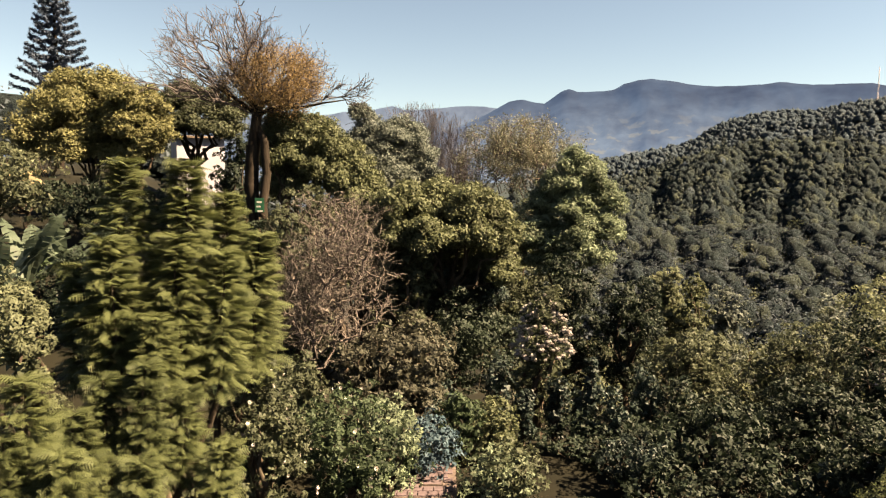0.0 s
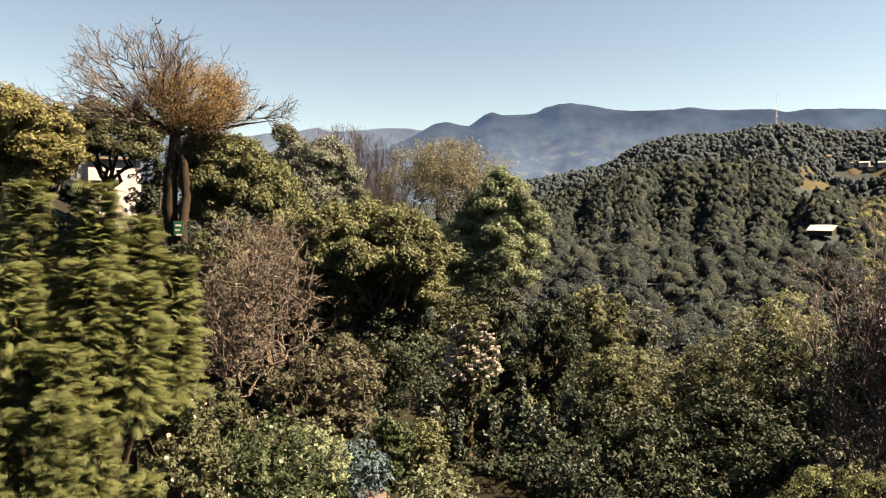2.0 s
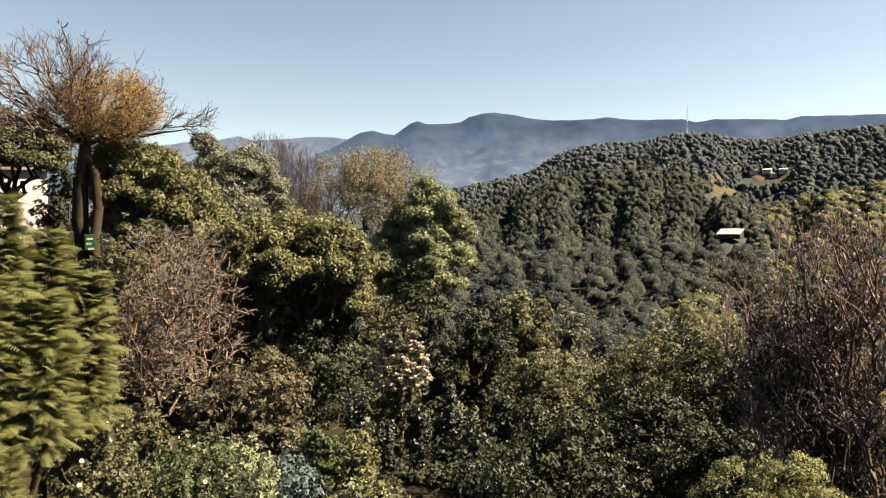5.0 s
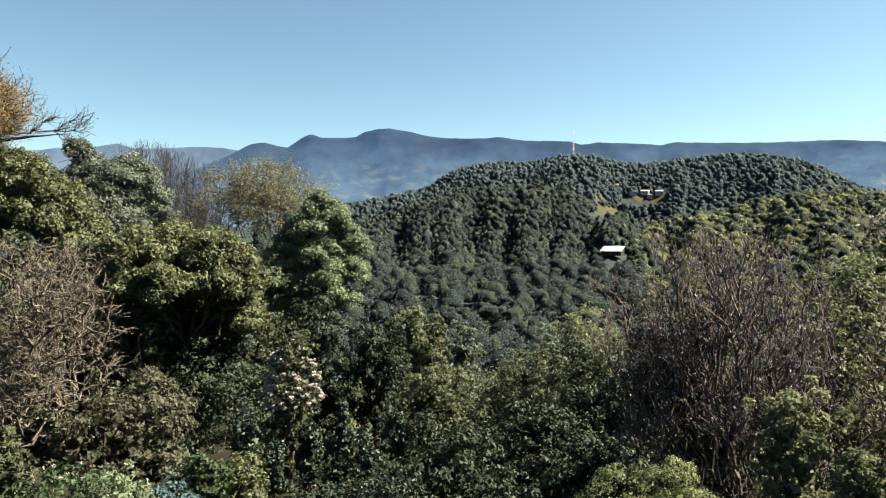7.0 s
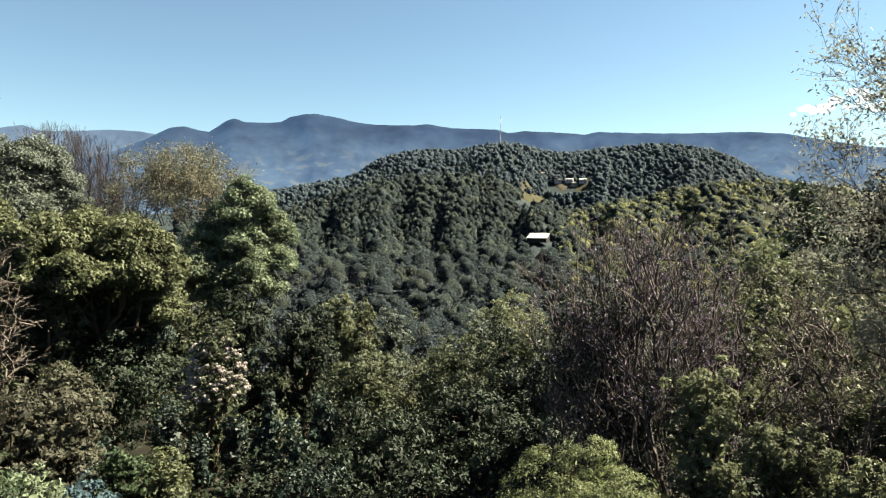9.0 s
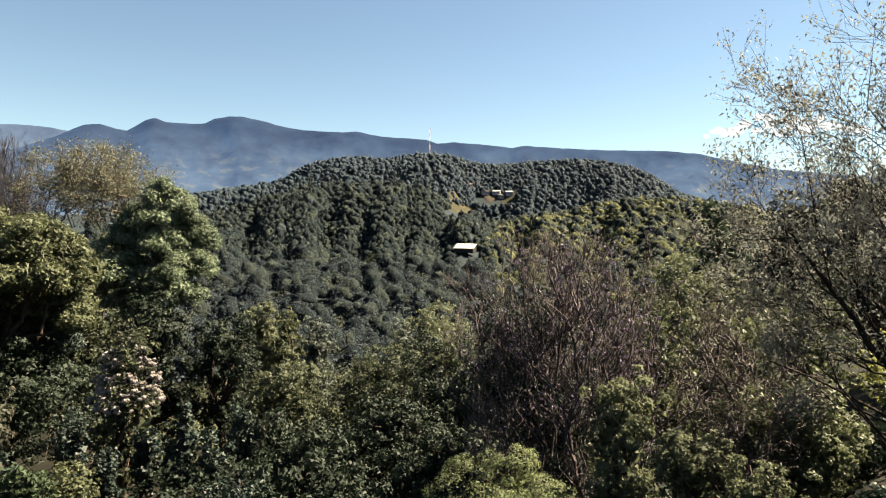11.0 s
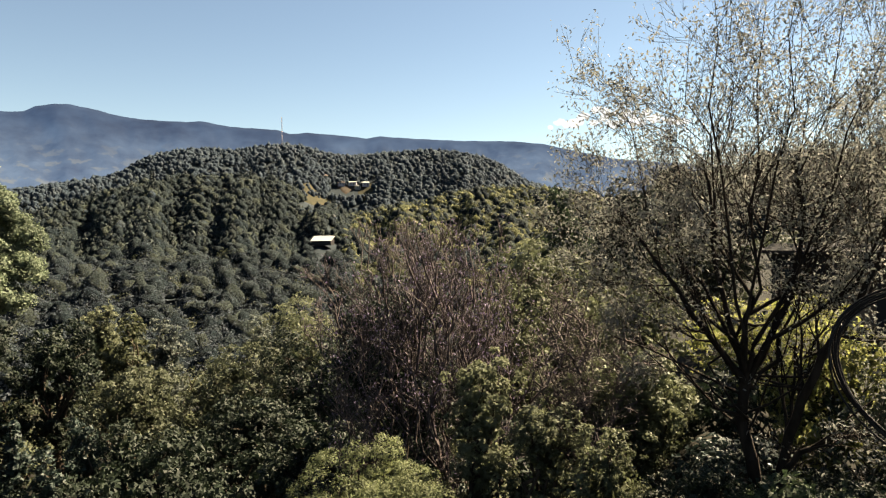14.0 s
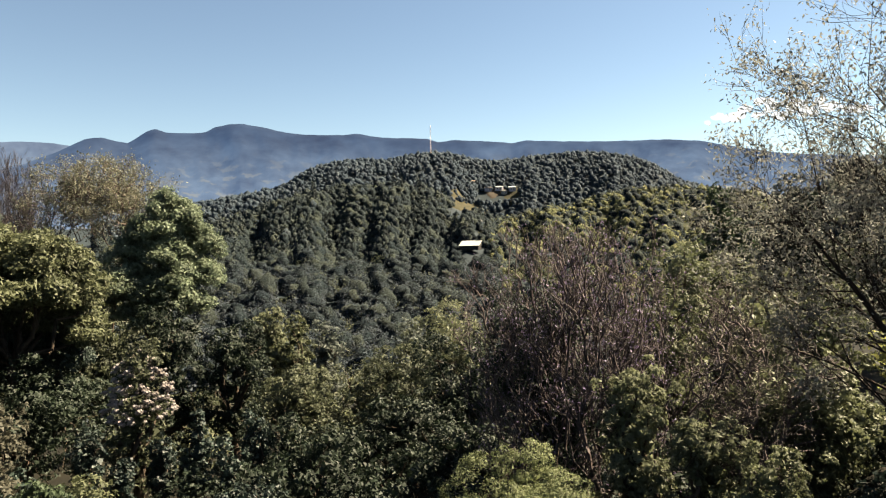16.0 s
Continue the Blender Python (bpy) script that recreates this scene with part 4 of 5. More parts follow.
lobed_tree(-34.6, 58, [(-36.9, 6.3, 0, 0.75), (-35.6, 4.6, 0, 1.4), (-33.9, 4.0, -0.5, 1.5), (-37.4, 3.4, 0.3, 1.3), (-35.4, 2.4, -0.8, 1.6), (-32.6, 2.6, 0, 1.4), (-31.6, 1.2, 0, 1.1), (-33.8, 0.8, -0.5, 1.6), (-36.8, 1.2, 0, 1.4)], "grey", "rounded grey green broadleaf tree", 102, 0.2, cover=1.2, full=1.35, clumps=36)
lobed_tree(-41.2, 36.5, [(-43.6, 4.6, 0, 1.4), (-41.6, 5.0, 0, 1.4), (-40.0, 4.0, -0.4, 1.4), (-38.6, 2.9, 0, 1.3), (-42.6, 2.6, -0.6, 1.6), (-40.4, 1.8, -0.6, 1.6), (-37.4, 1.2, 0, 1.3), (-38.8, 0.3, -0.6, 1.5), (-36.4, 0.2, 0, 1.0), (-42.8, 0.2, 0.3, 1.3), (-44.4, 2.4, 1.0, 1.2), (-43.9, 0.0, 0.8, 1.2)], "moss", "green spreading tree beside the dead tree", 103, 0.15, cover=1.0, full=1.35, clumps=36)
lobed_tree(-57.6, 46, [(-58.7, 6.8, 0, 1.4), (-56.6, 7.1, 0, 1.3), (-60.4, 5.2, 0, 1.4), (-58.4, 5.0, -0.6, 1.5), (-56.2, 5.2, -0.4, 1.4), (-61.0, 3.4, 0, 1.2), (-59.2, 3.0, -0.5, 1.4), (-57.0, 3.2, -0.3, 1.3)], "gold", "olive yellow spreading tree beside the house", 122, 0.17, cover=0.9, full=1.35, clumps=36, fork_el=0.0)
lobed_tree(-54.4, 44, [(-55.0, 6.4, 0, 1.2), (-53.6, 5.8, 0, 1.2), (-55.2, 4.5, -0.4, 1.2), (-53.4, 4.0, -0.4, 1.2), (-54.4, 2.8, 0, 1.1)], "gold", "olive yellow spreading tree beside the house", 123, 0.17, cover=0.9, full=1.35, clumps=36, fork_el=-0.5)
lobed_tree(-50.2, 45, [(-52.6, 6.6, 0, 1.2), (-50.9, 7.0, 0, 1.3), (-49.2, 6.7, 0.3, 1.2), (-47.8, 6.2, 0, 1.2), (-52.2, 4.8, -0.3, 1.2), (-50.2, 5.2, -0.5, 1.3), (-48.3, 4.8, -0.3, 1.2)], "olive", "dark olive oak with crooked limbs before the house", 124, 0.16, cover=1.0, full=1.25, clumps=34, bark="dark", fork_el=1.8, trunk_r=0.3)
lobed_tree(-43.3, 36, [(-43.4, 4.4, 0.4, 1.2), (-42.6, 3.0, 0.4, 1.3), (-44.6, 4.0, 0.8, 1.1)], "olive", "olive green tree grown round the dead trunk", 128, 0.14, cover=1.0, full=1.35, clumps=36)

# ---- bushes close by ----
def blossom_mesh():
    """A cup of six petals."""
    verts = []
    for k in range(6):
        a = k * math.pi / 3
        u, v = np.array([math.cos(a), math.sin(a), 0]), np.array([-math.sin(a), math.cos(a), 0])
        z = np.array([0, 0, 1.0])
        verts += [u * 0.008, u * 0.04 + v * 0.022 + z * 0.02, u * 0.07 + z * 0.03, u * 0.04 - v * 0.022 + z * 0.02]
    me = poly_mesh("flower", np.array(verts), 4)
    me.materials.append(LEAF["petal"])
    return me


BLOSSOM = blossom_mesh()
BUSHES = [
    ("sage", 9.9, 13.6, -19.0, 15.0, "low pale green leafy bush", 201, dict(cover=5.0, stray=0.05, lobes=34, leaf_len=0.05)),
    ("lime", 19.8, 15.5, -10.9, 7.0, "upright yellow green bush", 202, dict()),
    ("lime", 25.2, 14, -15.4, 7.5, "olive bush with narrow leaves", 203, dict()),
    ("bright", -24.9, 18.5, -21.70, 7.5, "bright green low bush beside the terrace", 204, dict()),
    ("blue", -31.4, 20, -18.96, 6.0, "blue green lobed bush above the terrace", 205, dict()),
    ("moss", -25.2, 21.5, -17.84, 4.6, "light olive bush with small leaves", 206, dict()),
    ("brown", -32.6, 22, -10.9, 8.5, "olive brown dry leaved bush", 207, dict()),
    ("brown", -36.4, 21, -11.6, 6.0, "olive brown dry leaved bush", 208, dict()),
    ("green", -38.2, 16, -16.63, 8.5, "green flowering shrub with yellow blossoms", 209, dict()),
    ("olive", -45.3, 15, -13.38, 8.0, "green flowering shrub with yellow blossoms", 210, dict()),
    ("bright", -34.6, 17.5, -17.64, 6.0, "vivid green shrub beside the terrace", 211, dict()),
    ("lime", -62.4, 13, -6.4, 7.0, "yellow green leafy bush on the slope", 212, dict()),
    ("ivy", -12.7, 20, -20.18, 7.0, "dark ivy clad bush", 213, dict()),
    ("moss", 30.4, 12.5, -17.2, 8.0, "green bush under the sparse tree", 214, dict()),
    ("lime_backlit", 47.0, 17, -6.49, 8.5, "sunlit yellow green bush beneath the bare tree", 215, dict()),
    ("dark", 38.3, 11, -18.65, 8.0, "dark green bush in the shade", 216, dict()),
    ("olive", -41.6, 19.0, -13.79, 6.0, "olive bush at the foot of the bare shrub", 221, dict()),
    ("green", -28.1, 21.2, -17.24, 4.6, "green small leaved bush above the terrace", 218, dict()),
    ("olive", -23.0, 18.2, -21.09, 5.5, "olive bush beside the terrace", 219, dict()),
    ("green", -34.1, 19, -19.16, 5.0, "green bush above the terrace", 220, dict()),
    ("dark", 51.6, 10.5, -18.15, 9.0, "dark green bush in the shade", 217, dict()),
]
for leaf, az, r, top, wide, label, seed, more in BUSHES:
    ob = leafy_tree("bush", az, r, top, wide, leaf, label, seed, crown_part=0.98, low=-0.9, category="bush", **more)
    if "blossoms" in label:
        rng = np.random.default_rng(seed + 1)
        crown = ob.children[0].data
        co = np.empty(len(crown.vertices) * 3, np.float32)
        crown.vertices.foreach_get("co", co)
        co = co.reshape(-1, 3)
        mid = co.mean(0)
        for c in co[rng.integers(0, len(co), 120)]:
            f = new("flower", BLOSSOM)
            f.parent = ob
            f.location = mid + (c - mid) * 1.06
            f.rotation_euler = (rng.uniform(-1.2, 1.2), rng.uniform(-1.2, 1.2), rng.uniform(0, 6))
            k = rng.uniform(0.45, 0.9)
            f.scale = (k, k, k)

def build_cream_tree():
    """A bush full of pale blossom heads."""
    ob = leafy_tree("blossoming_bush", -21.3, 25.5, -8.11, 5.2, "olive", "bush covered in cream coloured blossom heads", 231, crown_part=0.98, low=-0.9, category="bush")
    rng = np.random.default_rng(232)
    d = sphere_dirs(rng, 46)
    head = poly_mesh("blossom_head", leaf_quads(rng, d * rng.uniform(0.03, 0.11, (46, 1)), d, 0.11, 0.07, bias=2), 4)
    head.materials.append(LEAF["cream"])
    crown = ob.children[0].data
    co = np.empty(len(crown.vertices) * 3, np.float32)
    crown.vertices.foreach_get("co", co)
    co = co.reshape(-1, 3)
    mid, reach = co.mean(0), np.percentile(np.abs(co - co.mean(0)), 92, axis=0)
    side = np.array([math.sin(radians(-21.3)), math.cos(radians(-21.3)), 0])
    dirs = sphere_dirs(rng, 900)
    dirs = dirs[(dirs @ side < 0.25) & (dirs[:, 2] > 0.05)][:190]
    for d in dirs:
        c = mid + d * reach * np.array([1.25, 1.25, 0.95]) * rng.uniform(0.8, 1.08)
        f = new("blossom_head", head)
        f.parent = ob
        f.location = c
        k = rng.uniform(0.55, 1.15)
        f.scale = (k, k, k * 0.8)


build_cream_tree()

# ---- undergrowth between them ----
LOW = []
for k, leaf in enumerate(["olive", "green", "dark", "brown", "lime", "green", "ivy", "olive", "dark", "dark", "olive", "green"]):
    rng = np.random.default_rng(700 + k)
    ob = thing("undergrowth_bush", (0, 0, -300), "tangled low bush of the undergrowth", "bush", "undergrowth bushes")
    blade = 0.18 if k < 5 else 0.13 if k < 9 else 0.1
    verts, lc = crown_leaves(rng, (0, 0, 0.75), (1.3, 1.3, 0.85), 2.3, blade, blade * 0.5, -0.3, 12, 0.35, 0.65, 0.3, 3)
    mesh_part("crown", poly_mesh("crown", verts, 3), LEAF[leaf], ob)
    segs = []
    for c in lc:
        segs += bough((0, 0, -0.3), c, 0.03, 0.01, rng, 0.15)
    mesh_part("trunk", tube_mesh("trunk", segs, 5), BARK["tree"], ob)
    LOW.append(ob)
rng = np.random.default_rng(720)
for k in range(166):
    r = 12 + 52 * rng.uniform() ** 0.8
    az = rng.uniform(-66, 57)
    if k > 70:
        az, r = (rng.uniform(-66, -44), rng.uniform(12, 34)) if k % 3 == 1 else (rng.uniform(-20, 8), rng.uniform(14, 26)) if k % 3 == 0 else (rng.uniform(30, 57), rng.uniform(7, 28))
    if k > 112:
        az, r = rng.uniform(21, 58), rng.uniform(6.8, 14)
    if k > 140:
        az, r = (rng.uniform(20, 34), rng.uniform(12, 22)) if k % 2 else (rng.uniform(-14, 9), rng.uniform(17.5, 26))
    if (-34 < az < -27 and r < 26) or (2 < az < 21 and r < 17) or (-48 < az < -34 and r < 17) or (az < -52 and r > 32 and k % 2):
        continue
    size = rng.uniform(0.8, 1.5) * (0.75 + r / 80)
    g = spot(az, r)
    m = Matrix.Translation(g) @ pose(0, 0, 0, 0, 0, rng.uniform(0, 360)) @ Matrix.Diagonal((size, size, size * rng.uniform(0.7, 1.1), 1))
    if k < len(LOW):
        LOW[k].matrix_basis = m
    else:
        # Gully bushes take the darkened leaves, so its shade sits in their colour.
        c = copy_thing(LOW[8 if -25 < az < 10 and r < 27 else k % 5 if r > 27 else 5 + k % 4 if r > 14.5 else 9 + k % 3], m)
        c.matrix_basis = m

# ---- bare shrubs ----
twig_shrub("bare_shrub", -39.2, 24, -0.5, 12.0, "pale", "leafless grey brown shrub with crooked tangled twigs", 301, ends=360, low=0.10, roots=6, twigs=2, twig=0.27, tip=0.0095, leaf="brown", leaf_n=1300, leaf_len=0.07, bend=0.2, cling=0.2, lift=-0.02, power=0.5, crook=0.4, widest=0.08)
twig_shrub("bare_shrub", 16.4, 18, -0.2, 18.0, "mauve", "leafless dark reddish shrub with upright twigs", 302, ends=460, low=0.08, roots=9, twigs=3, twig=0.2, tip=0.009, leaf="withered", leaf_n=6500, leaf_len=0.06, cling=0.8, lift=0.3, power=0.5, widest=0.07, lobes=12)
twig_shrub("bare_shrub", 29.7, 15.5, -5.07, 11.0, "mauve", "leafless tangle of grey brown twigs under the sparse tree", 308, ends=240, low=0.12, roots=7, twigs=2, twig=0.26, tip=0.008, leaf="brown", leaf_n=2600, leaf_len=0.06, bend=0.16, cling=0.25, lift=0.02, power=0.5, crook=0.35, widest=0.05)
twig_shrub("bare_tree", -31.9, 66, 7.0, 5.4, "mauve", "leafless slender grey tree", 303, ends=240, low=0.55, roots=5, twigs=3, twig=0.45, tip=0.012, cling=1.0, category="tree", lift=0.6, bend=0.05, crook=0.1)
twig_shrub("bare_tree", -29.4, 66, 6.3, 5.0, "mauve", "leafless slender grey tree", 304, ends=220, low=0.55, roots=4, twigs=3, twig=0.45, tip=0.012, cling=1.0, category="tree", lift=0.6, bend=0.05, crook=0.1)
twig_shrub("thin_crowned_tree", -24.2, 57, 6.0, 9.6, "brown", "tree with a thin tawny crown over bare limbs", 305, ends=300, low=0.64, roots=4, twigs=2, twig=0.17, tip=0.011, leaf="tawny", leaf_n=26000, leaf_len=0.15, haze=0.25, cling=0.55, category="tree", inner=0.4, lobes=14)


def build_sparse_tree(az, r, fork_el, ends, label, seed, leaf_n, foot_r=0.2, stems=()):
    """A many-stemmed tree whose long limbs end at the given heading and height angles."""
    rng = np.random.default_rng(seed)
    base = spot(az, r)
    b = np.array(base)
    ob = thing("sparse_tree", base, label, "tree")
    fork = np.array(aim(az - 1.2, fork_el, r)) - b
    segs, tips = bough((0, 0, -0.3), fork, foot_r, foot_r * 0.75, rng, 0.05, 5), []
    for line, w0, w1 in stems:
        pts = [np.array(aim(a, e, r + q)) - b for a, e, q in line]
        rr = np.linspace(w0, w1, len(pts))
        for i in range(len(pts) - 1):
            segs += bough(pts[i], pts[i + 1], rr[i], rr[i + 1], rng, 0.05, 3)
            for k in range(3 if i else 0):
                grow(rng, pts[i] + (pts[i + 1] - pts[i]) * rng.uniform(0.1, 1), unit(pts[i + 1] - pts[i] + rng.normal(size=3) * 0.6), rng.uniform(0.7, 1.5), rr[i + 1] * 0.45, 2, segs, tips, 4, 0.55, 0.08, 0.14, 0.6, 0.6, 3, 0.25)
    for eaz, eel, dr, low in ends:
        end = np.array(aim(eaz, eel, r + dr)) - b
        start = fork if not low else fork * rng.uniform(0.7, 0.95)
        pieces = 7
        pts = [start + (end - start) * t + np.array([0, 0, 0.9]) * math.sin(math.pi * t) * -0.42 + rng.normal(size=3) * 0.13 * (0 < t < 1) for t in np.linspace(0, 1, pieces + 1)]
        for i in range(pieces):
            u = i / pieces
            g = foot_r * (0.18 if low else 0.29)
            r0, r1 = g * (1 - u * 0.92), g * (1 - (i + 1) / pieces * 0.92)
            segs.append((pts[i], pts[i + 1], r0, r1))
            for k in range(0 if i < (4 if low else 2) else 2 if low else 3):
                d = unit(unit(pts[i + 1] - pts[i]) + unit(rng.normal(size=3)) * 0.75)
                s = pts[i] + (pts[i + 1] - pts[i]) * rng.uniform(0, 1)
                grow(rng, s, d, np.linalg.norm(end - start) * rng.uniform(0.18, 0.29) * (1.15 - 0.5 * u), r1 * 0.5, 2, segs, tips, 4, 0.55, 0.08, 0.12, 0.6, 0.6, 3, 0.25)
    mesh_part("trunk", tube_mesh("trunk", segs, 4), BARK["dark"], ob)
    p = np.array([a for a, d in tips])
    c = p[rng.integers(0, len(p), leaf_n)] + rng.normal(size=(leaf_n, 3)) * 0.1
    mesh_part("leaves", poly_mesh("leaves", leaf_quads(rng, c, sphere_dirs(rng, leaf_n), 0.075, 0.03), 4), LEAF["fading"], ob, "thin yellow green leaves")
    return ob


build_sparse_tree(42.3, 12, -12.57, [
    (36.8, 15.30, 0, 0), (33.0, 8.21, 0.6, 0), (38.4, 18.85, -0.6, 0), (41.9, 19.87, 0.5, 0), (45.0, 19.36, -0.4, 0), (48.0, 18.35, 0.6, 0), (51.6, 15.81, 0, 0), (55.2, 11.76, -0.3, 0), (51.1, 1.62, 0.2, 1),
    (48.5, -4.46, -0.3, 1), (29.3, 3.65, 0.9, 0), (27.1, 0.61, 0.4, 1), (29.7, -3.45, -0.5, 1), (47.0, 2.63, 0.4, 1), (32.2, -8.01, -0.8, 1), (50.1, 6.69, 0.9, 0), (25.1, -1.93, 0.5, 1), (30.7, 10.74, 0.8, 0), (35.3, 1.62, -0.9, 1)], "sparse many stemmed tree with bare twigs and yellow leaves", 306, 36000, 0.15, [
    ([(43.2, -22.0, 0), (44.0, -17.5, 0), (45.0, -13.6, -0.1), (46.3, -10.2, -0.2), (47.8, -7.6, -0.2), (49.6, -3.5, 0), (50.6, 2.0, 0.2)], 0.12, 0.03),
    ([(43.4, -19.6, 0), (45.0, -17.2, -0.2), (47.2, -15.8, -0.3), (49.6, -15.3, -0.4)], 0.06, 0.02),
    ([(41.5, -12.0, 0), (42.6, -9.6, 0.1), (44.3, -5.6, 0.2), (45.0, -0.5, 0.3), (44.6, 5.0, 0.4)], 0.085, 0.03),
    ([(41.6, -13.0, 0), (39.6, -10.6, -0.2), (37.2, -7.6, -0.4), (34.6, -3.6, -0.5), (31.6, 1.0, -0.5)], 0.07, 0.02),
    ([(41.2, -11.6, 0), (39.9, -8.0, 0.1), (38.6, -2.0, 0.2), (37.8, 5.0, 0.3)], 0.075, 0.025)])
twig_shrub("thin_leaved_tree", 46.0, 36, 5.2, 19.0, "branch", "thin tree with dry olive yellow leaves behind the sparse tree", 309, ends=300, low=0.55, roots=4, twigs=3, twig=0.2, tip=0.011, leaf="fading", leaf_n=18000, leaf_len=0.15, haze=0.2, cling=0.5, category="tree", lobes=12)
build_sparse_tree(52.9, 19, -6.49, [
    (49.6, 14.80, 0, 0), (52.1, 17.33, 0.6, 0), (54.7, 17.84, -0.6, 0), (57.7, 13.78, 0.5, 0), (49.1, 6.69, 0, 1), (55.7, 5.67, 0.5, 1)], "sparse many stemmed tree with bare twigs and yellow leaves", 307, 17000, 0.14)

# ---- dead tree with rust coloured crown ----
def build_dead_tree():
    rng = np.random.default_rng(401)
    r = 35.0
    base = spot(-46.3, r)
    b = np.array(base)
    ob = thing("dead_tree", base, "half dead tree with bare limbs and rust brown leaves", "tree")
    fork = np.array(aim(-45.5, 6.1, r)) - b
    low_fork = np.array(aim(-45.9, 3.0, r)) - b
    side = np.array(aim(-44.9, 3.6, r - 0.4)) - b
    trunk = bough((0, 0, -0.4), low_fork, 0.42, 0.34, rng, 0.05, 5) + bough(low_fork, fork, 0.34, 0.24, rng, 0.06, 4)
    trunk += bough((0.7, 0.3, -0.3), side, 0.3, 0.2, rng, 0.035, 6) + bough(side, fork * np.array([1, 1, 0.97]), 0.2, 0.1, rng, 0.05, 4)
    stop = fork
    for k, (a, e) in enumerate(((-43.4, 6.75), (-41.2, 6.9), (-39.4, 7.25), (-37.9, 7.5))):
        q = np.array(aim(a, e, r)) - b
        trunk += bough(stop, q, 0.13 - 0.03 * k, 0.1 - 0.03 * k if k < 3 else 0.02, rng, 0.06, 3)
        stop = q
    for a, e in ((-47.6, 10.4), (-45.6, 10.8), (-43.0, 9.6), (-49.8, 9.0)):
        trunk += bough(fork, np.array(aim(a, e, r)) - b, 0.13, 0.04, rng, 0.08, 5)
    mesh_part("trunk", tube_mesh("trunk", trunk, 9), BARK["dark"], ob, "dark cracked trunk")
    far = Vector((math.sin(radians(-44)), math.cos(radians(-44)), 0))

    def spread(n, az, el, wa, we, lean=0.0):
        """Points in an upright oval of the crown, leaning to one side."""
        d = sphere_dirs(rng, n) * rng.uniform(0.25, 1, (n, 1)) ** 0.5
        return [np.array(aim(az + q[0] * wa + q[2] * lean, el + q[2] * we, r) + far * (q[1] * 2.0)) - b for q in d]

    segs, tips = [], []
    bare = []
    for k in range(170):
        a, q = radians(rng.uniform(78, 168)), rng.uniform(0.12, 1.0) ** 0.6
        q *= 7.6 + 0.6 * math.sin(a * 9)
        bare.append(np.array(aim(-45.4 + math.cos(a) * q * 1.1, 6.1 + math.sin(a) * q, r) + far * (rng.normal() * 0.9)) - b)
    dry = spread(250, -44.0, 8.8, 4.3, 2.6, 0.4)
    arm = [np.array(aim(a, e, r)) - b for a, e in ((-43.4, 6.79), (-41.8, 7.19), (-40.1, 7.40), (-38.6, 7.70), (-37.3, 7.80), (-37.9, 7.09), (-37.6, 8.41), (-39.3, 8.21))]
    pts = sorted(bare + dry + arm, key=lambda p: np.linalg.norm(p - fork))
    branch_out(rng, [fork, fork * 0.9, side], pts, segs, 0.02, 0.6, 0.06, 0.45, 0.2)
    for p in bare * 3 + arm * 9 + dry:
        for k in range(1):
            grow(rng, p, unit(unit(p - fork) + rng.normal(size=3) * 0.42), rng.uniform(0.4, 0.95), 0.014, 1, segs, tips, 3, 0.7, 0.05, 0.15, 0.65, 0.8, 2, 0.2)
    high = float(np.array(aim(-47.9, 14.09, r))[2] - b[2])
    segs = [(p, q, max(a, 0.011), max(c, 0.009)) for p, q, a, c in segs if q[2] < high]
    mesh_part("deadwood", tube_mesh("deadwood", segs, 3), BARK["mauve"], ob)
    p = np.array(dry)
    n = 34000
    c = p[rng.integers(0, len(p), n)] + rng.normal(size=(n, 3)) * 0.3
    mesh_part("crown", poly_mesh("crown", leaf_quads(rng, c, sphere_dirs(rng, n), 0.085, 0.04, sides=3), 3), LEAF["rust"], ob, "dry rust brown leaves")
    return ob


build_dead_tree()


# ---- feathery trees ----
def frond_blades(rng, p, d, length, pairs=9):
    """One pinnate leaf: narrow leaflets in two rows along an arching rib."""
    roll = rng.normal() * 0.45
    side = unit(np.cross(d, np.array([0, 0, 1.0])) + 1e-6)
    nor = np.cross(side, d)
    side = side * math.cos(roll) + nor * math.sin(roll)
    t = (np.arange(pairs) + 0.6) / pairs
    rib = p + d * (length * t)[:, None] + np.array([0, 0, -1.0]) * (0.24 * length * t ** 2)[:, None]
    w = 0.36 * length * np.sin(np.pi * (0.15 + 0.8 * t)) ** 0.7 * rng.uniform(0.8, 1.2, pairs)
    fwd = unit(d + np.array([0, 0, -0.7]) * t[:, None])
    blades = []
    for s in (-1, 1):
        tip = rib + side * s * w[:, None] + fwd * (w * 0.55)[:, None] - np.array([0, 0, 0.25]) * w[:, None]
        half = fwd * (length / pairs * 0.4)
        blades.append(np.stack([rib - half, tip, rib + half * 0.9], 1))
    return np.concatenate(blades)


def feathery_tree(name, az, r, shoots, label, seed, frond=0.42):
    """Upright shoots set with whorls of pinnate leaves; shoots: heading, top height angle, length, width."""
    rng = np.random.default_rng(seed)
    base = spot(az, r)
    ob = thing(name, base, label, "tree")
    b = np.array(base)
    segs, blades = [], []
    for saz, top_el, length, wide, dr in shoots:
        length *= 1.25
        top = np.array(aim(saz, top_el, r + dr)) - b
        foot = top * np.array([0.9, 0.9, 1]) - np.array([0, 0, length])
        segs += bough((0, 0, -0.2), foot, 0.12, 0.06, rng, 0.08)
        segs += bough(foot, top, 0.055, 0.012, rng, 0.04)
        n = int(length / 0.12)
        for k in range(n):
            u = k / n
            p = top + (foot - top) * u
            tier = rng.uniform(0.75, 1.1)
            reach = 0.8 * wide * (0.42 + 0.58 * min(1, u * 2.2)) * tier
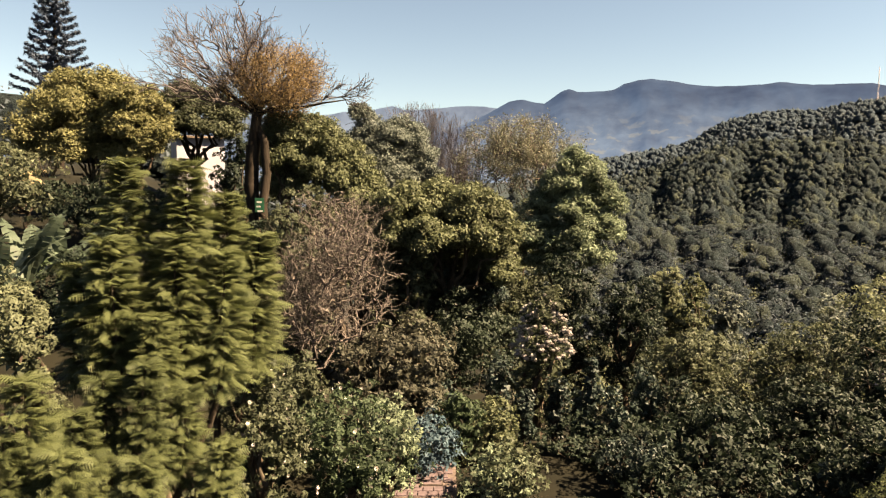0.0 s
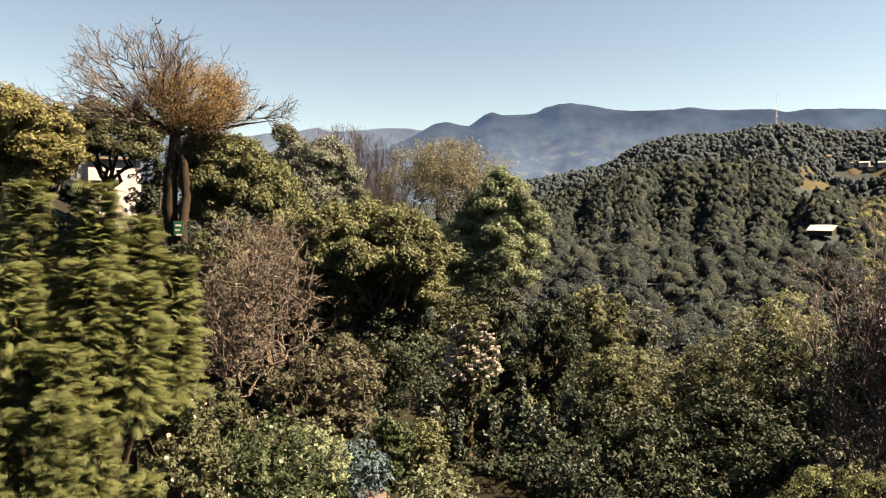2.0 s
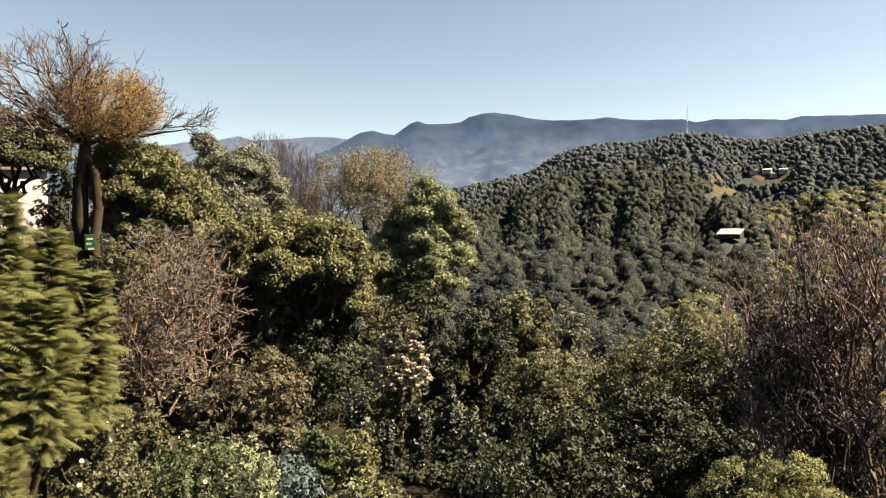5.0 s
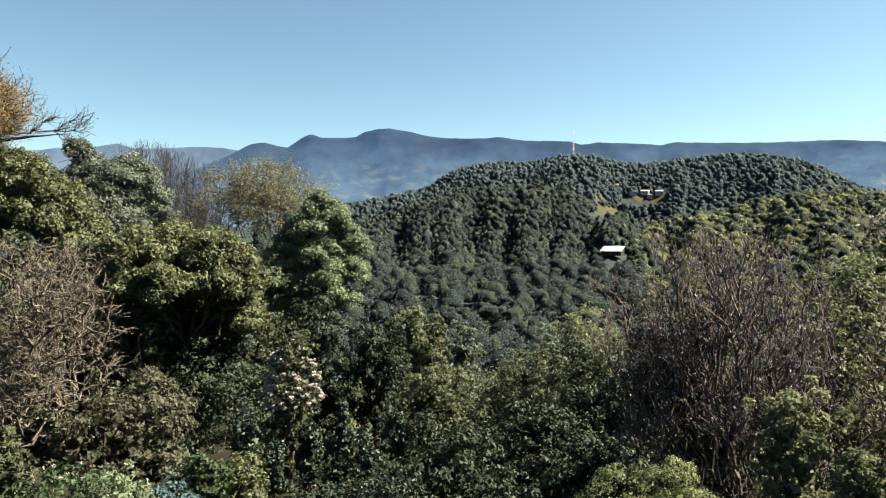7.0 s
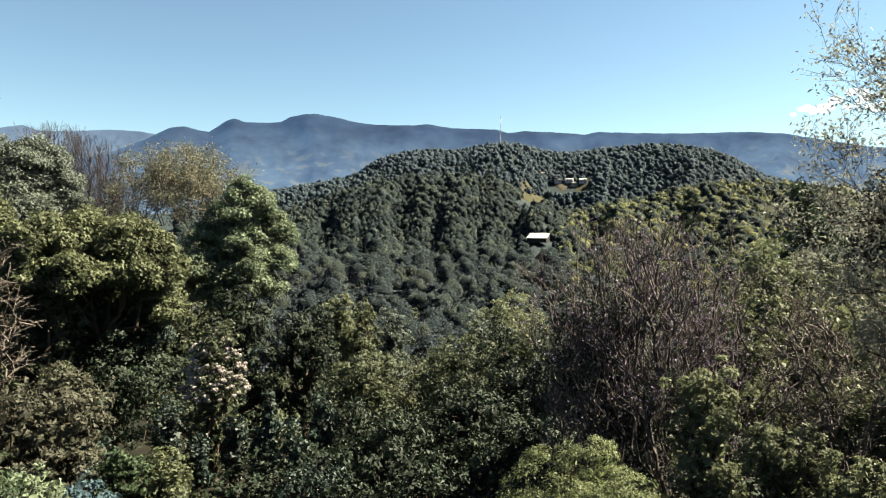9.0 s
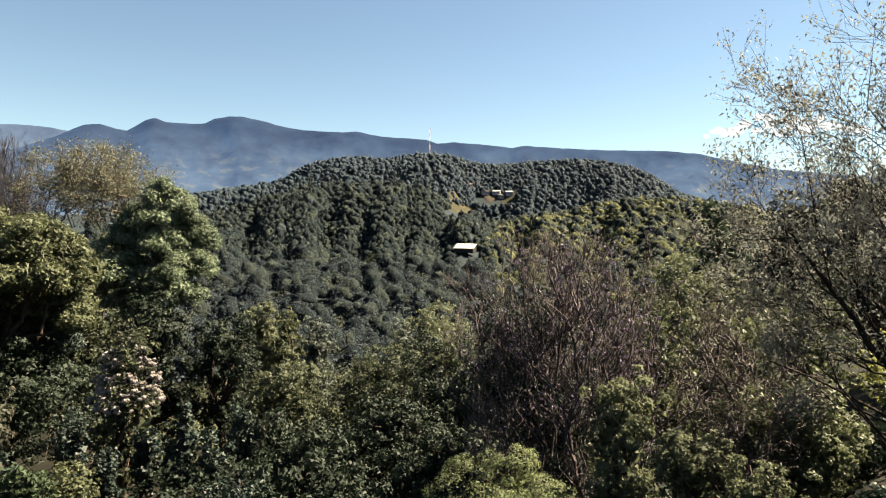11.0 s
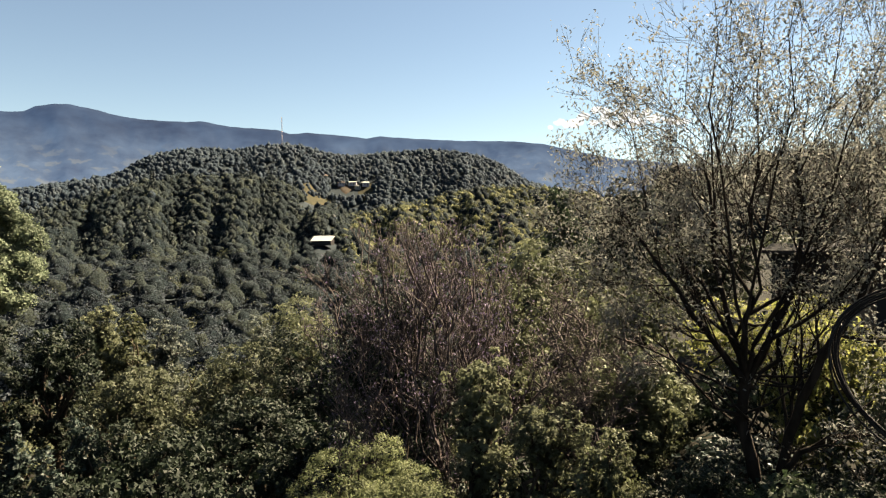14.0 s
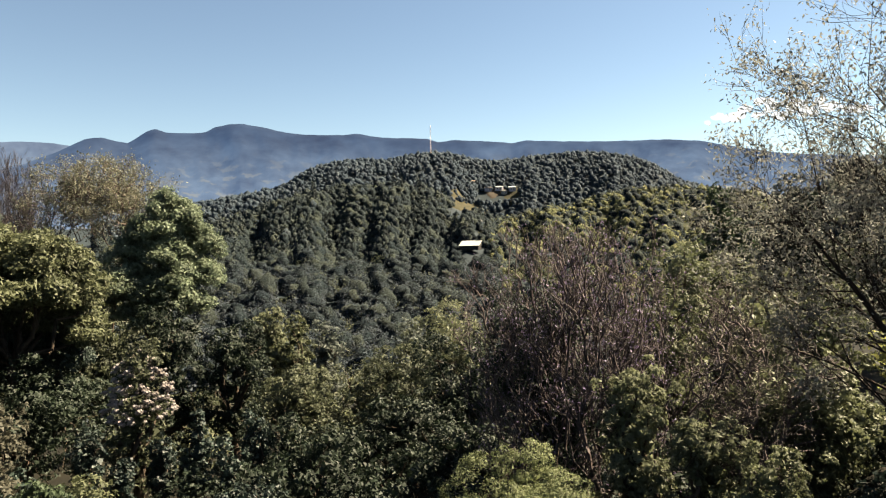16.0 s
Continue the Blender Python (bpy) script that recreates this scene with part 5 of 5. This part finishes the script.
            for q in range(26):
                a = rng.uniform(0, 2 * math.pi)
                d = unit(np.array([math.cos(a), math.sin(a), 0.42 - 0.35 * u + rng.normal() * 0.2]))
                s = p + d * max(reach * rng.uniform(0.5, 1.05) - frond * 0.6, 0.02)
                blades.append(frond_blades(rng, s, d, frond * rng.uniform(0.75, 1.2)))
    mesh_part("trunk", tube_mesh("trunk", segs, 6), BARK["tree"], ob)
    mesh_part("crown", poly_mesh("crown", np.concatenate(blades), 3), LEAF["feather"], ob, "feathery pinnate leaves")
    return ob


feathery_tree("feathery_tree", -52.0, 15, [
    (-55.6, 1.82, 3.2, 0.9, 0.4), (-51.0, 1.82, 3.2, 0.9, 0.0), (-48.1, -0.71, 3.0, 0.85, 0.5), (-45.4, -4.06, 2.4, 0.75, 0.2), (-56.7, -4.26, 2.4, 0.9, -0.9),
    (-51.8, -4.06, 2.6, 0.85, -0.9), (-48.3, -5.48, 2.2, 0.8, -0.8), (-58.7, -6.08, 2.0, 0.7, 0.0), (-53.6, -10.34, 1.2, 0.6, -1.6)], "light green feathery tree with layered ferny leaves", 501)
feathery_tree("feathery_sapling", -56.1, 11.5, [
    (-54.4, -13.99, 1.6, 0.6, 0.0), (-57.5, -14.80, 1.5, 0.55, 0.4), (-51.5, -16.12, 1.3, 0.5, 0.3), (-59.7, -17.13, 1.4, 0.6, -0.2)], "light green feathery sapling with layered leaves", 502, 0.32)
feathery_tree("feathery_sapling", -62.7, 10.5, [
    (-62.6, -14.19, 1.6, 0.6, 0.0), (-60.5, -19.67, 1.2, 0.55, -0.6), (-64.2, -18.15, 1.3, 0.6, -0.3), (-48.4, -20.68, 1.0, 0.45, 0.6), (-55.0, -21.19, 0.9, 0.5, -0.6)], "light green feathery sapling with layered leaves", 503, 0.32)


# ---- norfolk pine ----
def build_norfolk_pine():
    rng = np.random.default_rng(601)
    base = spot(-59.8, 70)
    ob = thing("norfolk_pine", base, "tall dark conifer with tiered upturned branches", "tree")
    top = EYE_Z + 70 * math.tan(radians(15.5)) - base.z
    segs = [((0, 0, -0.3), (0, 0, top * 0.5), 0.35, 0.22), ((0, 0, top * 0.5), (0, 0, top), 0.22, 0.03)]
    pts, outs = [], []
    z, k = top - 0.4, 0
    while z > top * 0.38:
        reach = 0.35 + (top - z) * 0.30
        n = 6 if k % 2 else 7
        for i in range(n):
            a = 2 * math.pi * i / n + k * 0.55 + rng.normal() * 0.08
            d = np.array([math.cos(a), math.sin(a), 0])
            p = np.array([0, 0, z])
            q1 = p + d * reach * 0.55 + np.array([0, 0, -0.10 * reach])
            q2 = p + d * reach * rng.uniform(0.9, 1.05) + np.array([0, 0, 0.10 * reach])
            segs += [(p, q1, 0.05, 0.035), (q1, q2, 0.035, 0.015)]
            m = int(70 + reach * 110)
            t = rng.uniform(0.08, 1.02, m)[:, None]
            line = np.where(t < 0.55, p + (q1 - p) * t / 0.55, q1 + (q2 - q1) * (t - 0.55) / 0.45)
            off = sphere_dirs(rng, m) * rng.uniform(0.02, 0.23, (m, 1))
            pts.append(line + off)
            outs.append(unit(off))
        z -= 0.5 + 0.02 * k
        k += 1
    pts, outs = np.concatenate(pts), np.concatenate(outs)
    mesh_part("trunk", tube_mesh("trunk", segs, 6), BARK["dark"], ob)
    mesh_part("crown", poly_mesh("crown", leaf_quads(rng, pts, outs, 0.26, 0.1), 4), LEAF["needle"], ob, "dark needles in tiers")


build_norfolk_pine()

# ---- buildings and small things ----
PLASTER = grain_material("pale_plaster", (0.26, 0.24, 0.275), (0.35, 0.325, 0.37), 1.2, 0.9, 0.15)
CONCRETE = grain_material("grey_concrete", (0.18, 0.17, 0.16), (0.33, 0.31, 0.29), 2.0, 0.9, 0.3)
# The dark house's shadow side is put into this wall colour.
DARK_WALL = grain_material("shade_dark_wall", (0.014, 0.013, 0.014), (0.04, 0.037, 0.037), 2.0, 0.9, 0.3)
SHEET = grain_material("pale_sheet_roof", (0.05, 0.052, 0.052), (0.11, 0.11, 0.11), 0.6, 0.6, 0.1)
WHITE_SHEET = grain_material("white_sheet_roof", (0.26, 0.265, 0.26), (0.36, 0.36, 0.35), 0.6, 0.6, 0.1)
RUSTY = grain_material("rusty_sheet_roof", (0.07, 0.045, 0.035), (0.17, 0.13, 0.10), 1.5, 0.75, 0.3)
CLAY = grain_material("terracotta_tile", (0.078, 0.054, 0.058), (0.12, 0.088, 0.095), 9.0, 0.85, 0.25)
MORTAR = grain_material("grey_mortar", (0.07, 0.05, 0.045), (0.14, 0.105, 0.095), 9.0, 0.95, 0.3)
DARK_GLASS, ng, lg = nodes_of("dark_window_glass")
ng["Principled BSDF"].inputs["Base Color"].default_value = (0.02, 0.025, 0.03, 1)
ng["Principled BSDF"].inputs["Roughness"].default_value = 0.08
CABLE, ng, lg = nodes_of("black_cable_sheath")
ng["Principled BSDF"].inputs["Base Color"].default_value = (0.011, 0.009, 0.0085, 1)
ng["Principled BSDF"].inputs["Roughness"].default_value = 0.6
ng["Principled BSDF"].inputs["Specular IOR Level"].default_value = 0.15
STEEL, ng, lg = nodes_of("painted_mast_steel")
ng["Principled BSDF"].inputs["Base Color"].default_value = (0.55, 0.45, 0.44, 1)
ng["Principled BSDF"].inputs["Roughness"].default_value = 0.5
GREEN_PAINT = grain_material("green_painted_metal", (0.004, 0.028, 0.016), (0.01, 0.055, 0.03), 3.0, 0.5, 0.1)


def box_bm(x0, x1, y0, y1, z0, z1, bevel=0.0):
    bm = bmesh.new()
    bmesh.ops.create_cube(bm, size=1.0, matrix=Matrix.Translation(((x0 + x1) / 2, (y0 + y1) / 2, (z0 + z1) / 2)) @ Matrix.Diagonal((x1 - x0, y1 - y0, z1 - z0, 1)))
    if bevel:
        bmesh.ops.bevel(bm, geom=bm.edges[:], offset=bevel, segments=1, affect="EDGES")
    return bm


def slab_roof(w, d, z, rise, over, thick):
    """A single-pitch roof slab, high at the back, over a plan w by d."""
    bm = box_bm(-w / 2 - over, w / 2 + over, -d / 2 - over, d / 2 + over, z, z + thick)
    for v in bm.verts:
        v.co.z += rise * (v.co.y + d / 2 + over) / (d + 2 * over)
    return bm


def house(name, az, r, w, d, h, wall_m, roof_m, label, turn=0.0, rise=0.5, openings=(), z=None, over=0.35):
    """A small house facing the viewer; openings: x, sill, width, height, kind."""
    base = spot(az, r)
    if z is not None:
        base.z = z
    ob = thing(name, base, label, "house")
    ob.rotation_euler = (0, 0, radians(-az + turn))
    t = 0.2
    # front wall in strips, so that the openings go through it
    cuts = sorted(openings)
    x = -w / 2
    bm = bmesh.new()

    def strip(x0, x1, z0, z1):
        if x1 - x0 > 0.01 and z1 - z0 > 0.01:
            bmesh.ops.create_cube(bm, size=1.0, matrix=Matrix.Translation(((x0 + x1) / 2, -d / 2 + t / 2, (z0 + z1) / 2)) @ Matrix.Diagonal((x1 - x0, t, z1 - z0, 1)))

    for ox, sill, ow, oh, kind in cuts:
        strip(x, ox, -1.5, h)
        strip(ox, ox + ow, -1.5, sill)
        strip(ox, ox + ow, sill + oh, h)
        x = ox + ow
    strip(x, w / 2, -1.5, h)
    part("front_wall", bm, wall_m, ob)
    part("back_wall", box_bm(-w / 2, w / 2, d / 2 - t, d / 2, -1.5, h + rise * 0.8), wall_m, ob)
    for s, n in ((-1, "side_wall"), (1, "side_wall")):
        bm = box_bm(min(s * w / 2, s * (w / 2 - t)), max(s * w / 2, s * (w / 2 - t)), -d / 2 + t, d / 2 - t, -1.5, h)
        for v in bm.verts:
            if v.co.z > 0 and v.co.y > 0:
                v.co.z += rise * 0.7
        part(n, bm, wall_m, ob)
    part("roof", slab_roof(w, d, h, rise, over, 0.12), roof_m, ob)
    for ox, sill, ow, oh, kind in cuts:
        win = part(kind, box_bm(ox + 0.05, ox + ow - 0.05, -d / 2 + 0.1, -d / 2 + 0.13, sill + 0.05, sill + oh - 0.05), DARK_GLASS if kind == "window" else RUSTY, ob)
        fr = bmesh.new()
        for a0, a1, b0, b1 in ((ox, ox + ow, sill, sill + 0.05), (ox, ox + ow, sill + oh - 0.05, sill + oh), (ox, ox + 0.05, sill + 0.05, sill + oh - 0.05), (ox + ow - 0.05, ox + ow, sill + 0.05, sill + oh - 0.05)):
            bmesh.ops.create_cube(fr, size=1.0, matrix=Matrix.Translation(((a0 + a1) / 2, -d / 2 + 0.09, (b0 + b1) / 2)) @ Matrix.Diagonal((a1 - a0, 0.1, b1 - b0, 1)))
        part("frame", fr, RUSTY, win)
    return ob


house("white_house", -50.2, 56, 3.4, 5.5, 3.6, PLASTER, RUSTY, "pale plastered house half hidden by trees", turn=6, z=EYE_Z + 0.1, openings=((-1.6, 1.0, 0.9, 1.1, "window"),))
house("dark_house", 46.7, 30, 3.6, 5.0, 2.6, DARK_WALL, DARK_WALL, "dark house behind the sparse tree, shade put into its walls", turn=0, rise=0.1, z=EYE_Z - 3.8, openings=((-1.5, 0.9, 1.0, 1.2, "window"), (0.6, 0.0, 0.9, 2.0, "door")))
shed_r = reach(6.2, -1.95, 300, 500)
house("roofed_shed", 6.2, shed_r, 10.0, 7.0, 0.7, DARK_WALL, WHITE_SHEET, "shed with a pale sheet metal roof", turn=-14, rise=2.4, z=spot(6.2, shed_r).z + 1.5, openings=())
for az, el, r, w, h, wm, rm, turn in [
        (7.8, 3.2, 640, 8, 3.0, PLASTER, RUSTY, 10), (8.8, 3.1, 650, 9, 3.0, PLASTER, WHITE_SHEET, -15), (9.9, 3.15, 660, 8, 3.4, PLASTER, WHITE_SHEET, 5), (9.2, 2.84, 600, 6, 2.6, CONCRETE, SHEET, 20), (6.5, 3.80, 680, 6, 2.6, CONCRETE, RUSTY, 0),
        (6.6, 5.88, 850, 6, 2.6, CONCRETE, SHEET, 10), (8.2, 5.78, 850, 7, 2.6, CONCRETE, RUSTY, -10), (7.0, 0.15, 405, 3.6, 2.2, CONCRETE, SHEET, 30), (18.6, 4.26, 520, 5, 2.6, CONCRETE, SHEET, 0)]:
    r = reach(az, el, 350 if r < 450 else 575, 895)
    house("hillside_house", az, r, w, w * 0.7, h, wm, rm, "small pale house among the trees of the hill", turn=turn, rise=1.6, z=spot(az, r).z + 1.2, openings=((-w * 0.25, 1.0, 1.4, 1.2, "window"), (w * 0.15, 0.0, 1.1, 2.1, "door")))


# radio mast on the hill
def build_mast():
    base = spot(2.95, 860)
    ob = thing("radio_mast", base, "slender red and white lattice radio mast", "mast")
    top = EYE_Z + 860 * math.tan(radians(8.9)) - base.z
    n = 9
    step = top / n
    for k in range(n):
        segs, w0 = [], 0.9 * (1 - 0.6 * k / n)
        w1 = 0.9 * (1 - 0.6 * (k + 1) / n)
        c0 = [(w0 * math.cos(a), w0 * math.sin(a), k * step) for a in (0.3, 2.39, 4.49)]
        c1 = [(w1 * math.cos(a), w1 * math.sin(a), (k + 1) * step) for a in (0.3, 2.39, 4.49)]
        for i in range(3):
            j = (i + 1) % 3
            segs += [(c0[i], c1[i], 0.11, 0.11), (c0[i], c1[j], 0.06, 0.06), (c1[i], c1[j], 0.06, 0.06)]
        mesh_part("mast_section", tube_mesh("mast_section", [(np.array(a), np.array(b), c, d) for a, b, c, d in segs], 5), STEEL, ob)


build_mast()


# bare ground on the hill and the slope
def ground_patch(name, az, r, wa, wr, label, material, lift=0.5, seed=1):
    """A patch of open ground that follows the slope, with a ragged edge."""
    rng = np.random.default_rng(seed)
    ph = rng.uniform(0, 6, 4)
    th = np.linspace(0, 2 * np.pi, 48, endpoint=False)
    edge = 1 + 0.22 * np.sin(3 * th + ph[0]) + 0.13 * np.sin(7 * th + ph[1]) + 0.07 * np.sin(13 * th + ph[2])
    V = []
    for s in np.linspace(0.02, 1, 9):
        a = np.radians(az + wa * np.cos(th) * edge * s)
        rr = r + wr * np.sin(th) * edge * s
        x, y = rr * np.sin(a), rr * np.cos(a)
        V.append(np.stack([x, y, ground_z(x, y) + lift * (1 - s ** 4) + (0.02 if s < 1 else -0.3)], 1))
    V = np.array(V)
    i, j = np.meshgrid(np.arange(8), np.arange(48), indexing="ij")
    k = (j + 1) % 48
    F = np.stack([i * 48 + j, i * 48 + k, (i + 1) * 48 + k, (i + 1) * 48 + j], -1).reshape(-1, 4)
    me = face_mesh(name, V.reshape(-1, 3), F)
    me.polygons.foreach_set("use_smooth", [True] * len(me.polygons))
    return tagged(mesh_part(name, me, material), label, "ground", kind="structure")


HILL_EARTH = grain_material("hill_earth", (0.035, 0.028, 0.021), (0.075, 0.056, 0.042), 0.4, 0.95, 0.4)
DRY = grain_material("dry_grass_ground", (0.030, 0.029, 0.017), (0.062, 0.054, 0.030), 0.25, 0.95, 0.3)
ground_patch("clearing", 5.7, reach(5.7, 2.0, 575, 895), 1.7, 20, "dry tan grass clearing on the hill", DRY, 1.8, 2)
# Green patch added to lighten the dark gaps on the sunlit slope.
SLOPE_FILL = grain_material("slope_fill_ground", (0.014, 0.017, 0.008), (0.034, 0.036, 0.016), 0.2, 0.95, 0.3)
ground_patch("meadow", 16.9, 430, 8.0, 88, "green ground patch added to lighten the slope between bushes", SLOPE_FILL, 2.0, 6)
ground_patch("clearing", 8.4, reach(8.4, 3.1, 575, 895), 1.1, 10, "bare earth round the hill houses", HILL_EARTH, 0.8, 3)
ground_patch("clearing", 9.9, reach(9.9, 2.73, 575, 895), 0.7, 18, "pale green meadow below the hill houses", DRY, 0.8, 4)
ground_patch("earth_bank", -64.7, 57, 4.2, 8, "bare tan earth bank on the slope", EARTH, 0.5, 5)


# terrace of clay tiles
def build_terrace():
    c = aim(-30.9, -24.13, 19.6)
    ob = tagged(new("terrace"), "weathered terracotta tile terrace among bushes", "terrace", kind="structure")
    ob.location = c
    ob.rotation_euler = (0, 0, radians(30))
    part("bed", box_bm(-1.6, 0.8, -1.3, 1.3, -0.6, -0.02), MORTAR, ob)
    bm = box_bm(-0.14, 0.14, -0.14, 0.14, -0.02, 0.02, 0.008)
    tile = bpy.data.meshes.new("tile")
    bm.to_mesh(tile)
    bm.free()
    tile.materials.append(CLAY)
    rng = np.random.default_rng(77)
    for i in range(7):
        for j in range(8):
            x, y = -1.4 + 0.3 * i + (0.15 if j % 2 else 0), -1.1 + 0.3 * j
            if -0.25 < x < 0.42 and -0.6 < y < 0.0:
                continue
            o = new("tile", tile)
            o.parent = ob
            o.location = (x, y, rng.normal() * 0.004)
            o.rotation_euler = (rng.normal() * 0.01, rng.normal() * 0.01, rng.normal() * 0.015)
    hatch = part("hatch", box_bm(-0.2, 0.34, -0.52, -0.06, -0.02, 0.03, 0.01), CLAY, ob, "square clay inspection hatch")
    fr = bmesh.new()
    for x0, x1, y0, y1 in ((-0.24, 0.38, -0.56, -0.525), (-0.24, 0.38, -0.055, -0.02), (-0.24, -0.205, -0.525, -0.055), (0.345, 0.38, -0.525, -0.055)):
        bmesh.ops.create_cube(fr, size=1.0, matrix=Matrix.Translation(((x0 + x1) / 2, (y0 + y1) / 2, 0.01)) @ Matrix.Diagonal((x1 - x0, y1 - y0, 0.05, 1)))
    part("hatch_frame", fr, MORTAR, hatch, "dark grey frame")


build_terrace()


# green painted object by the dead tree
def build_green_sign():
    c = aim(-45.4, -2.74, 33.6)
    ob = thing("sign", c, "small green painted metal sign on a post", "sign")
    ob.rotation_euler = (0, 0, radians(44))
    part("post", box_bm(-0.04, 0.04, -0.04, 0.04, -2.0, 0.2, 0.01), RUSTY, ob)
    part("panel", box_bm(-0.22, 0.22, -0.06, -0.04, 0.45, 1.15, 0.01), GREEN_PAINT, ob)
    for k, (x0, x1) in enumerate(((-0.13, 0.12), (-0.15, 0.06), (-0.1, 0.15))):
        z = 0.95 - 0.22 * k
        part("bar", box_bm(x0, x1, -0.068, -0.062, z - 0.045, z + 0.045), CONCRETE, ob, "pale painted bar")


build_green_sign()


# banana plants
def banana_plant(az, r, seed, height):
    rng = np.random.default_rng(seed)
    base = spot(az, r)
    ob = thing("banana_plant", base, "banana plant with broad arching torn leaves", "plant", "banana plants")
    mesh_part("stem", tube_mesh("stem", bough((0, 0, -0.2), (0, 0, height), 0.13, 0.08, rng, 0.03), 8), LEAF["banana"], ob)
    for k in range(8):
        a = k * 2.4 + rng.uniform(-0.3, 0.3)
        d = np.array([math.cos(a), math.sin(a), 0])
        s = np.array([-math.sin(a), math.cos(a), 0])
        L, lift = rng.uniform(2.0, 3.0), rng.uniform(1.2, 2.8)
        n = 14
        verts = []
        for i in range(n):
            for u in (i / n, (i + 0.93) / n):
                p = np.array([0, 0, height]) + d * L * u * 0.8 + np.array([0, 0, lift * u * L * 0.6 - 0.9 * L * u * u * 0.7])
                w = 0.24 * math.sin(math.pi * min(1, 0.06 + 0.94 * u)) ** 0.6
                verts.append((p, w))
        quads = []
        for i in range(0, len(verts), 2):
            (p, w), (q, x) = verts[i], verts[i + 1]
            for g in (-1, 1):
                dz = np.array([0, 0, rng.uniform(-0.12, 0.02)])
                quads.append([p, q, q + s * g * x + dz, p + s * g * w + dz])
        mesh_part("leaf", poly_mesh("leaf", np.array(quads), 4), LEAF["banana"], ob)
    return ob


for k, (az, r, h) in enumerate([(-62.2, 26, 1.9), (-59.9, 27, 1.9), (-58.1, 26, 1.7), (-64.2, 25, 1.6)]):
    banana_plant(az, r, 800 + k, h)


# cable coil on a pole
def build_pole():
    base = spot(57.8, 4.6)
    ob = thing("utility_pole", base, "weathered wooden utility pole with steel bracket", "pole")
    top = EYE_Z + 2.2 - base.z
    mesh_part("shaft", tube_mesh("shaft", [(np.array((0, 0, -0.5)), np.array((0, 0, top)), 0.14, 0.11)], 16), BARK["dark"], ob)
    b = np.array(base)
    for el, tip in ((13.68, 54.2), (11.96, 53.7)):
        q = np.array(aim(tip, el, 4.4)) - b
        p = np.array([0, 0, q[2]])
        arm = mesh_part("bracket", tube_mesh("bracket", [(p, q, 0.03, 0.025)], 8), CABLE, ob, "dark steel bracket")
        mesh_part("insulator", tube_mesh("insulator", [(q + np.array([0, 0, -0.04]), q + np.array([0, 0, 0.01]), 0.035, 0.045), (q + np.array([0, 0, 0.01]), q + np.array([0, 0, 0.06]), 0.028, 0.016)], 12), CABLE, arm, "dark ribbed insulator")
    return ob


def build_coil():
    """Loops of slack cable, each a little off the last, tied to the pole."""
    c = np.array(aim(53.3, -10.4, 4.2))
    ob = thing("cable_coil", Vector(c), "coil of black cable hanging from the pole", "cable")
    right = np.array([math.cos(radians(53.3)), -math.sin(radians(53.3)), 0])
    away = np.array([math.sin(radians(53.3)), math.cos(radians(53.3)), 0])
    up = np.array([0, 0, 1.0])
    rng = np.random.default_rng(91)
    th = np.linspace(0, 2 * np.pi, 73)
    for k in range(7):
        a, b = 0.48 + 0.03 * rng.normal(), 0.43 + 0.03 * rng.normal()
        off = right * rng.normal() * 0.014 + up * rng.normal() * 0.012 + away * (k * 0.012 - 0.04)
        tilt = -0.42 + rng.normal() * 0.03
        pts = []
        for t in th:
            x, z = a * math.cos(t), b * math.sin(t) * (1 + 0.12 * math.cos(t))
            pts.append(off + right * (x * math.cos(tilt) - z * math.sin(tilt)) + up * (x * math.sin(tilt) + z * math.cos(tilt)) + away * 0.02 * math.sin(3 * t + k))
        segs = [(pts[i], pts[i + 1], 0.006, 0.006) for i in range(72)]
        mesh_part("cable_loop", tube_mesh("cable_loop", segs, 6), CABLE, ob)
    pole = np.array(spot(57.8, 4.6))
    pole[2] = c[2] + 0.25
    mesh_part("strap", tube_mesh("strap", bough(right * 0.33 + up * 0.22, pole - c, 0.012, 0.012, rng, 0.05), 6), CABLE, ob)


build_pole()
build_coil()


# small cloud low over the range
def build_cloud():
    m, n, l = nodes_of("cloud_white")
    n.remove(n["Principled BSDF"])
    # The cloud's sunlit white is put in as a glow.
    em = n.new("ShaderNodeEmission")
    em.inputs["Color"].default_value = (0.135, 0.152, 0.178, 1)
    l.new(em.outputs[0], n["Material Output"].inputs["Surface"])
    bm = bmesh.new()
    rng = np.random.default_rng(55)
    for k in range(70):
        u = rng.normal()
        az, el, s = 31.2 + u * 2.2, 8.0 + abs(rng.normal()) * 0.9 * math.exp(-u * u * 0.3), rng.uniform(10, 34)
        c = aim(az, el, 4650)
        bmesh.ops.create_icosphere(bm, subdivisions=2, radius=s, matrix=Matrix.Translation(c) @ Matrix.Diagonal((1.2, 1.2, 0.75, 1)))
    for v in bm.verts:
        v.co += Vector(noise.noise_vector(v.co * 0.03)) * 12
    part("cloud", bm, m, None, smooth_faces=True)
    tagged(bpy.data.objects["cloud"], "small white cloud low over the mountains", "cloud", kind="structure")


build_cloud()
